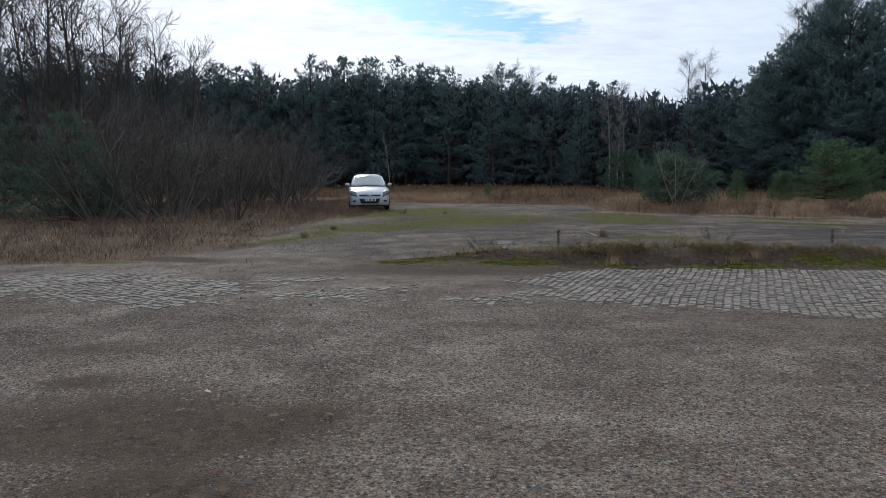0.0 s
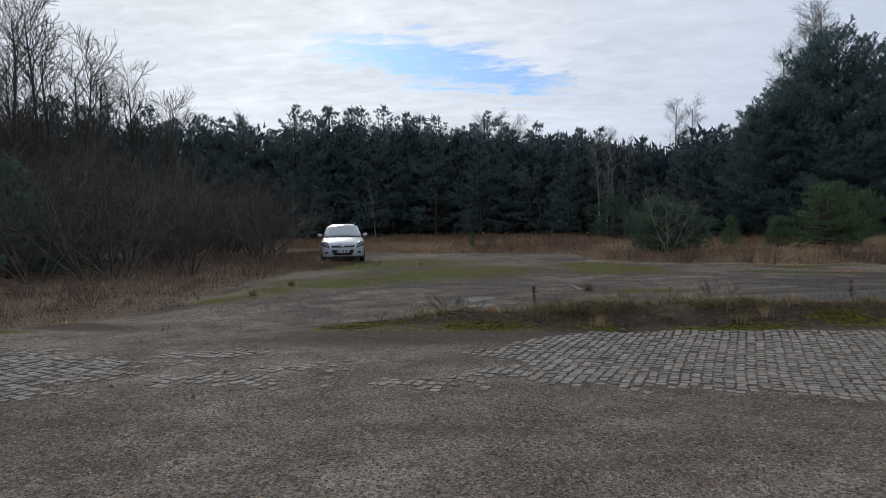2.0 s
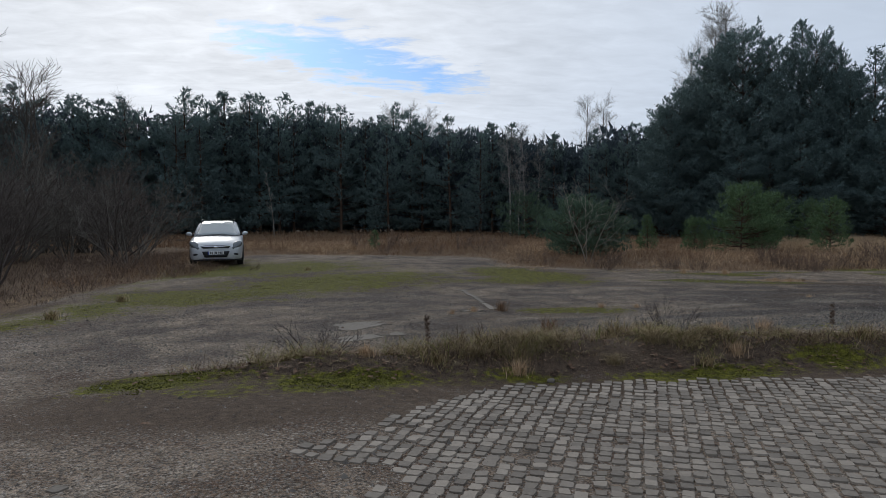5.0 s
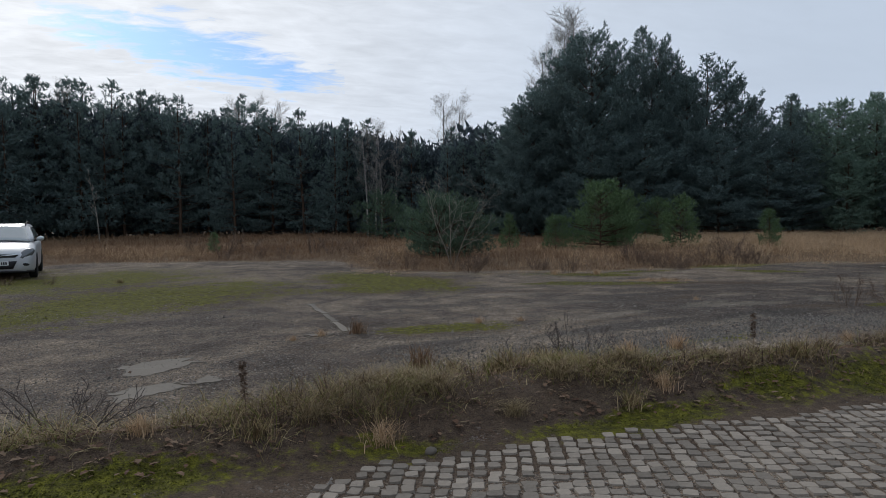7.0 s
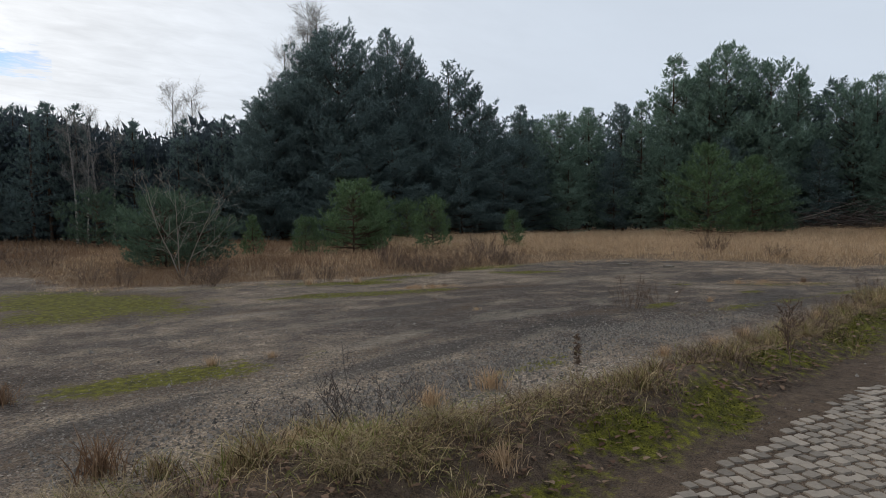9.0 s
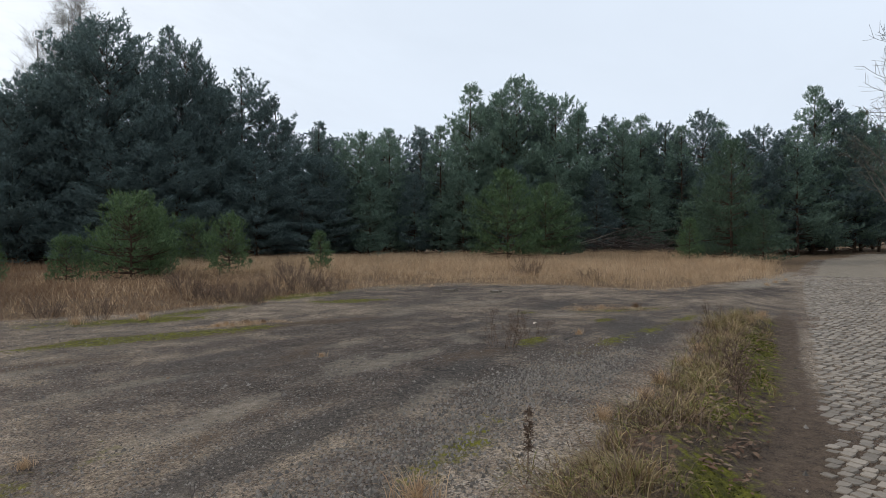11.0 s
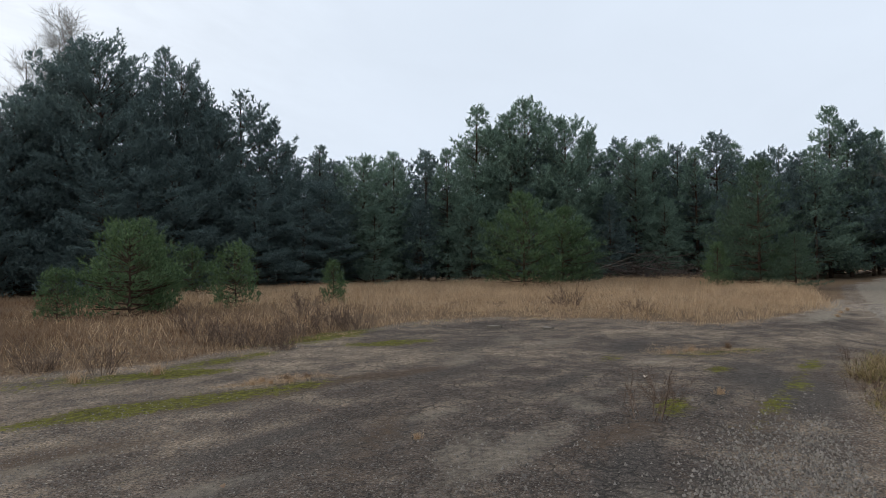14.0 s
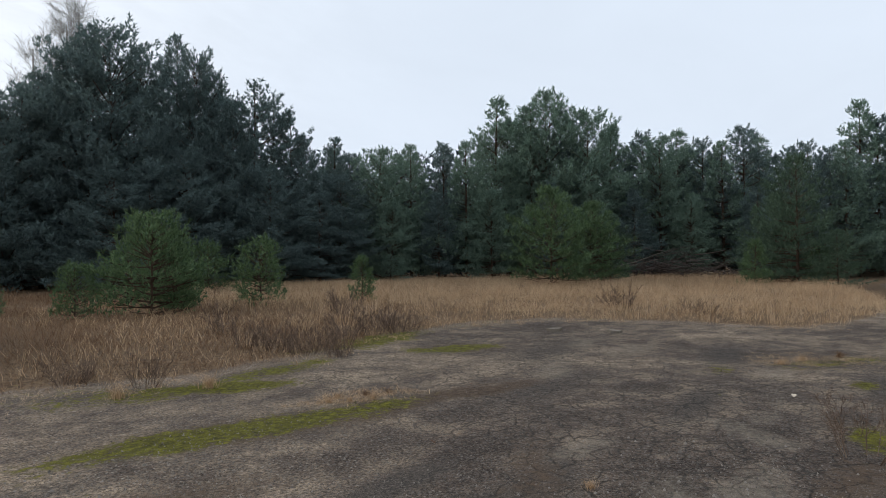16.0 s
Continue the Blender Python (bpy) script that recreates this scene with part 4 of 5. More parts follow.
# bare trees and birches
bare = [(bare_tree("bare_tree", "tall leafless tree with fine dark branches", 80 + i, 10.0, 0.13, "dark_bark", (17, 7, 4), 0.62, low=0.22, reach=0.36, rmin=0.014), 10.4) for i in range(3)]
rows = []
for az, el, d in ((33.5, 12.5, 50), (32, 15, 47), (30.6, 15.2, 46), (29.2, 13.8, 48), (28, 12.8, 46), (26.8, 12.2, 50), (25.6, 11.2, 47), (24.6, 11.4, 52), (23.4, 9.6, 50), (21.8, 9.6, 54), (20.2, 9.8, 60), (36, 14, 44), (35, 13.0, 52), (27.5, 11, 56), (31.5, 12.5, 56), (38, 12, 46)):
    rows.append((0.5 - d * math.sin(radians(az)), 1.5 + d * math.cos(radians(az)), int(R.integers(0, 3)), 1.65 + d * math.tan(radians(el))))
spread_copies(bare, rows, R, "bare trees behind the thicket")
birches = [(bare_tree("birch_tree", "slender leafless birch with a pale trunk", 90 + i, 11.0, 0.13, "birch", (24, 9, 6), 0.62, low=0.36, reach=0.22, rmin=0.0045, wander=0.05, thin=0.16), 11.3) for i in range(2)]
rows = [(34.3, 61.9, 0, 18.9), (35.6, 62.3, 1, 19.6), (37.4, 61.3, 0, 21.2), (32.8, 62.2, 1, 17.0), (25.0, 66.0, 0, 13.2), (26.8, 67.5, 1, 13.0)]
for az, el, d in ((-14.6, 7.6, 57), (-15.3, 5.4, 56), (-15.9, 8.0, 58), (-17.0, 7.2, 57), (-4.2, 9.4, 74), (-5.3, 9.6, 75), (-6.4, 9.2, 73), (-3.0, 9.0, 74), (0.8, 8.2, 72), (2.0, 6.5, 71), (18, 9.6, 70), (13.5, 9.6, 72), (9.5, 9.9, 73), (-9, 8, 70)):
    rows.append((2.0 - d * math.sin(radians(az)), 7.6 + d * math.cos(radians(az)), int(R.integers(0, 2)), 1.65 + d * math.tan(radians(el))))
spread_copies(birches, rows, R, "birches at the forest edge")
ob = bare_tree("bare_tree", "small leafless tree with pale spreading branches", 131, 3.2, 0.024, "pale_bark", (6, 4, 2), 0.75, 3, 0.8, 0.2, 0.46, 0.004, 0.11, thin=0.45)
ob.matrix_basis = put(10.0, 27.4, 0, 1.1)
ob = bare_tree("bare_sapling", "thin pale leafless sapling in the brown grass", 132, 3.6, 0.03, "pale_bark", (9, 2, 0), 0.6, low=0.3, reach=0.18, rmin=0.012, wander=0.05)
ob.matrix_basis = put(-5.2, 69.0, 0, 1.65)
ob = bare_tree("bare_tree", "bare tree with pale twigs at the track", 133, 9.0, 0.11, "grey_bark", (15, 6, 4), 0.7, low=0.2, reach=0.36)
ob.matrix_basis = put(42.4, 7.2, 0, 1.2)

# the leafless thicket
bushes = [(bare_tree("thicket_bush", "leafless tangled brown shrub in the thicket", 140 + i, 3.0, 0.026, ("twig_bark", "grey_bark")[i % 2], (5, 5, 1), 0.7, 8, 0.7, 0.15, 0.5, 0.007, 0.14, "shrub"), 2.9) for i in range(4)]
rows = []
for i in range(46):
    az = 13.0 + 22.5 * R.random()
    d = 27 + 17 * R.random() if az < 20 else 21 + 20 * R.random()
    h = 1.65 + d * math.tan(radians(3.6 + 0.16 * (az - 11) + R.normal(0, 0.5))) - 0.3
    rows.append((0.5 - d * math.sin(radians(az)), 2 + d * math.cos(radians(az)), i % 4, max(h, 2.2)))
spread_copies(bushes, rows, R, "leafless thicket")

# ---- grasses ----
def scatter(r, n, x0, x1, y0, y1, keep, clump=0.0, per=10):
    m = n // per if clump else n
    cx, cy = x0 + (x1 - x0) * r.random(m * 8), y0 + (y1 - y0) * r.random(m * 8)
    ok = keep(cx, cy) > r.random(m * 8)
    cx, cy = cx[ok][:m], cy[ok][:m]
    if clump:
        cx, cy = np.repeat(cx, per) + r.normal(0, clump, len(cx) * per), np.repeat(cy, per) + r.normal(0, clump, len(cy) * per)
    return cx, cy


def off_lot(x, y, margin=0.25):
    wood = np.interp(x, [-46, -30, -16, 0, 10, 17, 24, 30, 40, 47, 54, 58, 62], [64, 72, 77, 78, 74, 66, 60, 52, 46, 43, 35, 28, 10])
    return (inside(LOT, x, y) < -margin * (0.3 + 1.8 * NZ(x, y, 0.8))) & (inside(TRACK, x, y) < -0.5) & (inside(VERGE, x, y) < -0.2) & (y < wood) & (y > 12.2)


def car_clear(x, y):
    return ((x + 3.4) ** 2 / 1.3 ** 2 + (y - 32.2) ** 2 / 2.8 ** 2) > 1


def straw_share(x, y):
    return step(16, 29, x - 0.35 * (y - 25) + 6 * (NZ(x, y, 0.2) - 0.5))


def field_grass(seed, n, box, keep, h, w, clump, per=10, lean=(0.15, 0.5)):
    r = rng(seed)
    x, y = scatter(r, n, *box, keep, clump, per)
    k = len(x)
    tall = h[0] + (h[1] - h[0]) * r.random(k) ** 1.4
    tall *= (0.6 + 0.7 * NZ(x, y, 0.35)) * (0.5 + 0.5 * step(0.2, 2.6, -inside(LOT, x, y)))
    return blades(x, y, tall, w * (0.7 + 0.6 * r.random(k)), lean[0] + (lean[1] - lean[0]) * r.random(k), r)


edge = lambda x, y: 0.45 + 0.55 * np.exp(-np.maximum(-inside(LOT, x, y) - 0.4, 0) / 5.0)
ok = lambda x, y: off_lot(x, y) & car_clear(x, y)
fringe = lambda x, y: np.exp(-((inside(LOT, x, y) - 0.05) / 0.55) ** 2) * (y > 14.2) * step(0.3, 0.6, NZ(x, y, 0.6)) * (inside(TRACK, x, y) < -0.4)
stuff("russet_grass", *merge(
    field_grass(1, 80000, (-6, 26, 22, 47), lambda x, y: ok(x, y) * (1 - straw_share(x, y)) * edge(x, y), (0.14, 0.46), 0.0075, 0.16, 10, (0.35, 1.5)),
    field_grass(2, 34000, (-34, 26, 42, 78), lambda x, y: ok(x, y) * (1 - 0.6 * straw_share(x, y)), (0.25, 0.6), 0.022, 0.3, 10, (0.2, 0.9)),
    field_grass(3, 2200, (-22, -3.6, 12.2, 36), lambda x, y: ok(x, y) * edge(x, y), (0.12, 0.38), 0.012, 0.13, 10, (0.3, 1.1))),
    "russet", "knee-high russet dry grass on the clearing", "grass")
stuff("straw_grass", *merge(
    field_grass(4, 95000, (12, 52, 12.2, 48), lambda x, y: ok(x, y) * straw_share(x, y) * edge(x, y), (0.22, 0.66), 0.0085, 0.17, 10, (0.3, 1.2)),
    field_grass(5, 16000, (-5, 26, 22, 48), lambda x, y: ok(x, y) * (1 - straw_share(x, y)) * step(0.35, 0.7, NZ(x + 3, y, 0.3)), (0.2, 0.55), 0.0085, 0.2, 10, (0.3, 1.3)),
    field_grass(8, 9000, (6, 25, 13.6, 28), fringe, (0.08, 0.22), 0.007, 0.07, 12, (0.4, 1.5)),
    field_grass(9, 2600, (16.4, 19.4, 13.8, 16.2), lambda x, y: patches([(18.3, 15.25, 0.9, 0.45, -60, 1.0)], x, y), (0.05, 0.16), 0.007, 0.06, 12, (0.5, 1.6)),
    field_grass(10, 1500, (11.2, 13.2, 19.4, 21), lambda x, y: patches([(12.55, 20.45, 0.5, 0.25, -40, 1.0)], x, y), (0.06, 0.18), 0.006, 0.05, 12, (0.5, 1.6)),
    field_grass(6, 500, (-14, -3.6, 12.2, 20), lambda x, y: ok(x, y) * 1.0, (0.12, 0.35), 0.012, 0.12, 10, (0.3, 1.1))),
    "straw", "tall pale straw-coloured dry grass", "grass")

stuff("weed_thatch", *field_grass(7, 33000, (-24, -3.2, 12.2, 36), lambda x, y: ok(x, y) * edge(x, y), (0.1, 0.42), 0.011, 0.16, 10, (0.3, 1.2)), "dead", "dark brown dead weeds beside the thicket", "weeds")

# the verge: matted long grass, straw and moss
def verge_points(r, n, clump, per, low=0.0):
    return scatter(r, n, -1.8, 19.8, 11.8, 14.0, lambda x, y: step(-0.05, 0.35, inside(VERGE, x, y) - low * step(1.2, 0.3, y - 12.0)) * (0.03 + 2.1 * NZ(x, y, 1.25) ** 2.4) * (0.08 + 0.92 * step(0.1, 0.45, y - np.interp(x, [0, 5, 7, 18], [12.4, 12.5, 12.3, 12.2]))), clump, per)


r = rng(31)
x, y = verge_points(r, 17000, 0.1, 12, 0.35)
n = len(x)
V1 = blades(x, y, (0.05 + 0.16 * r.random(n) ** 1.6) * (0.4 + 1.0 * NZ(x, y, 0.8)), 0.004 + 0.005 * r.random(n), 0.9 + 1.6 * r.random(n), r, 3, 1.4)
x, y = verge_points(r, 7500, 0.05, 22, 0.15)
n = len(x)
V2 = blades(x, y, (0.13 + 0.22 * r.random(n)) * (0.5 + 0.8 * NZ(x, y, 0.7)), 0.003 + 0.004 * r.random(n), 0.3 + 1.4 * r.random(n), r, 3, 1.2)
x, y = verge_points(r, 9000, 0.12, 18, 0.3)
n = len(x)
stuff("verge_weeds", *blades(x, y, (0.08 + 0.2 * r.random(n)) * (0.4 + 0.9 * NZ(x + 9, y, 0.9)), 0.004 + 0.004 * r.random(n), 0.2 + 1.5 * r.random(n), r, 3, 1.0), "dead", "tangled dark brown dead weeds on the verge", "weeds")
stuff("verge_grass", *merge(V1, V2), "verge", "matted green and straw grass on the verge", "grass")
x, y = scatter(r, 14000, -6, 20, 11.6, 24, lambda x, y: step(0.35, 0.9, patches(MOSS, x, y)) * step(0.25, 0.7, NZ(x, y, 1.1)) * (inside(TRACK, x, y) < -0.1), 0.05, 12)
x5, y5 = scatter(r, 14000, -1.2, 17, 11.85, 12.8, lambda x, y: step(0.3, 0.8, patches(MOSS, x, y)) * step(0.35, 0.65, NZ(x, y, 1.9)) * (inside(TRACK, x, y) < -0.1), 0.05, 12)
x, y = np.concatenate([x, x5]), np.concatenate([y, y5])
n = len(x)
stuff("moss_tufts", *blades(x, y, 0.012 + 0.02 * r.random(n), 0.012 + 0.01 * r.random(n), 0.4 + 0.5 * r.random(n), r, 2), "moss", "short yellow-green moss cushions on the ground", "moss")
# straw tufts along the lot, each a plant of its own
tuft_mesh = []
for k, (mat, hh, nn) in enumerate((("russet", 0.34, 150), ("straw", 0.3, 140), ("verge", 0.26, 160))):
    q = rng(50 + k)
    a, d = q.random(nn) * 6.283, np.abs(q.normal(0, 0.09, nn))
    tuft_mesh.append(mesh_of("grass_tuft", *blades(np.cos(a) * d, np.sin(a) * d, hh * (0.4 + 0.7 * q.random(nn)), 0.005 + 0.004 * q.random(nn), 0.15 + 0.8 * q.random(nn), q, 3, 1.2, np.zeros(nn)), mat))
q = rng(54)
nn = 420
a, d = q.random(nn) * 6.283, np.abs(q.normal(0, 0.13, nn))
tuft_mesh.append(mesh_of("grass_tuft", *blades(np.cos(a) * d, np.sin(a) * d, 0.34 * (0.5 + 0.6 * q.random(nn)), 0.0035 + 0.003 * q.random(nn), 0.5 + 1.1 * q.random(nn), q, 4, 1.5, np.zeros(nn)), "mat_grass"))
TUFTS = [(3.4, 13.2, 3, 0.95), (3.75, 13.25, 3, 0.85), (3.95, 12.95, 3, 0.85), (4.5, 12.5, 3, 0.5), (2.8, 12.75, 3, 0.55), (5.2, 12.85, 3, 0.7), (6.0, 13.0, 3, 0.6), (7.0, 12.9, 3, 0.55), (8.3, 12.95, 3, 0.5), (9.6, 12.8, 3, 0.5), (1.6, 12.85, 3, 0.5), (11.6, 12.8, 3, 0.6), (12.8, 12.75, 3, 0.65), (14.2, 12.8, 3, 0.7), (15.4, 12.8, 3, 0.75), (16.4, 12.7, 3, 0.7), (17.4, 12.5, 3, 0.65),
         (4.25, 14.2, 0, 1.0), (4.5, 13.9, 2, 0.8), (4.0, 13.7, 3, 0.7), (4.9, 13.7, 3, 0.7), (5.3, 13.6, 1, 0.7), (3.7, 13.75, 2, 0.7), (4.1, 16.45, 0, 0.75), (3.6, 16.5, 1, 0.45), (3.2, 16.35, 1, 0.35), (4.9, 13.4, 2, 1.2), (5.4, 13.5, 2, 1.0), (6.6, 13.7, 1, 0.8), (7.3, 13.7, 1, 0.85), (9.4, 13.5, 1, 1.0), (10.2, 13.3, 1, 1.1), (11.0, 13.3, 1, 1.2), (12.2, 13.2, 1, 1.15), (13.2, 13.2, 1, 1.2), (14.2, 12.9, 1, 1.25), (15.3, 12.9, 1, 1.2), (16.2, 12.7, 1, 1.2), (17.2, 12.6, 1, 1.1), (18.3, 12.6, 1, 1.0),
         (6.1, 12.5, 1, 0.7), (5.6, 12.35, 2, 0.7), (7.9, 12.6, 2, 0.9), (8.7, 12.9, 2, 0.8), (3.3, 12.4, 1, 0.75), (2.4, 12.6, 2, 0.7), (1.6, 12.7, 1, 0.6), (0.7, 12.8, 2, 0.6), (12.45, 20.6, 1, 0.4), (12.7, 20.35, 0, 0.36), (12.2, 20.55, 1, 0.36), (12.55, 20.15, 1, 0.38), (12.9, 20.15, 0, 0.3), (12.35, 20.35, 1, 0.34), (18.2, 15.4, 1, 0.5), (17.6, 15.7, 1, 0.5), (18.9, 14.8, 0, 0.5), (12.3, 22.6, 1, 0.7), (11.3, 23.1, 1, 0.7), (13.7, 14.6, 1, 0.4), (27, 12.7, 1, 0.9), (28.5, 12.5, 1, 0.9), (30, 12.2, 1, 0.9), (10.6, 17.0, 1, 0.3), (6.0, 16.5, 1, 0.45), (6.6, 16.3, 1, 0.35), (-3.6, 17.2, 2, 0.9), (-3.2, 19.5, 2, 0.8), (0.2, 26.5, 2, 0.6)]
NAMES = ("russet grass tuft with upright dry blades", "pale straw grass tuft on the verge", "green and straw grass tuft on the verge", "drooping grey-straw grass mound on the verge")
for tx, ty, k, s in TUFTS:
    if tx > 9 and ty < 13.6:
        ty, s = ty - 0.35, s * 0.55
    ob = tagged(new("grass_tuft", tuft_mesh[k]), NAMES[k], "grass tuft", "grass tufts", "stuff")
    ob.matrix_basis = put(tx, ty, 67 * tx, s * 1.1)
    ob.matrix_basis.translation.z += 0.03

# ---- fallen leaves, pebbles ----
def leaf_mesh(r, x, y, size, z=0.0):
    n = len(x)
    a, t1, t2 = r.random(n) * 6.283, r.normal(0, 0.15, n), r.normal(0, 0.15, n)
    u = np.stack([np.cos(a), np.sin(a), t1], 1) * size[:, None]
    v = np.stack([-np.sin(a), np.cos(a), t2], 1) * (size * 0.62)[:, None]
    c = np.stack([x, y, height(x, y) + 0.012 + z + size * 0.25], 1)
    lift = np.array([0, 0, 1.0]) * (size * 0.28)[:, None]
    pts = [c - u, c - u * 0.35 + v * 0.8 + lift, c + u * 0.15 + v * 0.6 + lift * 0.6, c + u * 0.45 + v * 0.75 + lift, c + u, c + u * 0.45 - v * 0.75 + lift, c + u * 0.1 - v * 0.55 + lift * 0.6, c - u * 0.35 - v * 0.8 + lift]
    V = np.stack(pts, 1).reshape(-1, 3)
    T = np.array([(0, 1, 7), (1, 2, 6), (1, 6, 7), (2, 3, 5), (2, 5, 6), (3, 4, 5)])
    return V, (np.arange(n)[:, None, None] * 8 + T[None]).reshape(-1, 3)


r = rng(41)
x, y = scatter(r, 3000, -1.0, 16, 11.9, 14.0, lambda x, y: step(0, 0.3, inside(VERGE, x, y)))
x2, y2 = scatter(r, 60, -3.2, -0.6, 2.6, 4.8, lambda x, y: patches(SOIL, x, y))
x3, y3 = scatter(r, 120, -6, 22, 5, 24, lambda x, y: 0.5 + 0 * x)
x, y = np.concatenate([x, x2, x3]), np.concatenate([y, y2, y3])
stuff("fallen_leaves", *leaf_mesh(r, x, y, 0.014 + 0.034 * r.random(len(x)) ** 2, 0.0), "leaf", "curled brown fallen leaves on moss and gravel", "leaves")


def pebble_field(r, x, y, size):
    n = len(x)
    c = np.stack([x, y, height(x, y) + size * 0.15], 1)
    d = np.array([(1, 0, 0), (0, 1, 0), (-1, 0, 0), (0, -1, 0), (0.2, 0.1, 0.75)], float)
    k = r.random((n, 5, 1)) * 0.6 + 0.7
    a = r.random(n) * 6.283
    ca, sa = np.cos(a)[:, None], np.sin(a)[:, None]
    p = d[None] * k * size[:, None, None]
    p = np.stack([p[..., 0] * ca - p[..., 1] * sa, (p[..., 0] * sa + p[..., 1] * ca) * 0.8, p[..., 2]], 2)
    p[:, :4, 2] -= (size * 0.35)[:, None]
    V = (c[:, None, :] + p).reshape(-1, 3)
    T = np.array([(0, 1, 4), (1, 2, 4), (2, 3, 4), (3, 0, 4)])
    return V, (np.arange(n)[:, None, None] * 5 + T[None]).reshape(-1, 3)


def bare_soil(x, y):
    return (inside(VERGE, x, y) < 0) & ~((inside(TRACK, x, y) > -0.1) & (x > 3))


r = rng(42)
P = []
for n, box, lo, hi in ((14000, (-5, 6, 2.2, 8.5), 0.005, 0.014), (6000, (-7, 9, 4, 12), 0.006, 0.016), (14000, (-4, 14, 13.2, 21), 0.006, 0.015), (9000, (-4, 12, 13.2, 16), 0.006, 0.017), (3500, (-4, 23, 13, 30), 0.01, 0.022), (7000, (5, 20, 13.5, 22), 0.006, 0.015), (500, (-4, 15, 3, 20), 0.018, 0.036), (9000, (4, 13, 13.4, 17.2), 0.009, 0.026)):
    x, y = scatter(r, n, *box, lambda x, y: bare_soil(x, y) * (1 - 0.8 * step(8.5, 11, x - 0.6 * (y - 16)) * step(14.0, 15.2, y)) * (0.15 + 0.9 * NZ(x, y, 0.7) if hi != 0.026 else patches(COARSE, x, y)))
    P.append(pebble_field(r, x, y, lo + (hi - lo) * r.random(len(x)) ** 2))
stuff("pebbles", *merge(*P), "pebble", "loose angular grey and brown gravel", "gravel")

# ---- single plants ----
def mullein(seed, h):
    r = rng(seed)
    ob = thing("dead_mullein", "dark brown dried flower spike standing on the verge", "dead plant")
    out = []
    limb(r, out, (0, 0, -0.03), (0.05, 0, 1), h, 0.006, 0.003, 6, 0.03, 0.02)
    child("stem", mesh_of("stem", *tubes(out, 5), "dead", True), ob)
    n = 90
    u = 0.42 + 0.58 * r.random(n)
    i = np.minimum((u * 6).astype(int), 5)
    s = np.array(out)
    at = s[i, 0:3] + (s[i, 3:6] - s[i, 0:3]) * (u * 6 - i)[:, None]
    a = r.random(n) * 6.283
    way = np.stack([np.cos(a), np.sin(a), 0.5 + 0 * a], 1)
    way /= np.linalg.norm(way, axis=1)[:, None]
    child("seed_head", mesh_of("seed_head", *tufts(at, way, r, 3, 0.03, 0.012, 0.9), "dead"), ob, "crumbly dark seed capsules")
    return ob


for mx, my, mh, sd in ((2.34, 12.9, 0.52, 1), (8.05, 13.3, 0.5, 2)):
    mullein(sd, mh).matrix_basis = put(mx, my, 50 * sd)

SHRUBS = [  # x, y, height, stems, fan, seed, label
    (1.05, 13.35, 0.62, 9, 1.8, 1, "low leafless shrub with dark red-brown twigs"),
    (5.85, 13.55, 0.72, 9, 0.6, 2, "leafless thin-twigged shrub on the verge"),
    (5.3, 13.75, 0.5, 5, 0.9, 3, "small leafless shrub with arching twigs"),
    (12.1, 15.15, 0.62, 11, 0.7, 4, "dry wiry weed in a crack of the asphalt"),
    (13.1, 15.15, 0.5, 9, 0.6, 5, "small dry weed in a crack of the asphalt"),
    (10.25, 12.1, 0.72, 2, 0.12, 6, "single dark dead weed with a bushy head"),
    (11.9, 12.55, 0.5, 5, 0.3, 7, "dark dead weeds in the verge"),
    (14.6, 12.75, 0.55, 6, 0.4, 8, "dark dead weeds in the verge"),
    (3.0, 13.5, 0.4, 6, 0.5, 9, "thin dead stems beside the gravel"),
    (16.4, 13.0, 0.5, 6, 0.4, 10, "dark dead weeds in the verge"),
]
for sx, sy, sh, st, fan, sd, lab in SHRUBS:
    ob = bare_tree("dry_shrub", lab, 200 + sd, sh, 0.006 if sd > 1 else 0.011, "twig_bark" if sd in (1, 2, 3) else "dead", (7, 6, 3) if sd == 6 else (4, 3, 2) if sd > 1 else (4, 2, 0), 0.6, st, fan, 0.5 if sd == 6 else 0.25, 0.42 if sd > 1 else 0.6, 0.004 if sd in (1, 6) else 0.0022, 0.12, "shrub")
    ob.matrix_basis = put(sx, sy, 33 * sd)

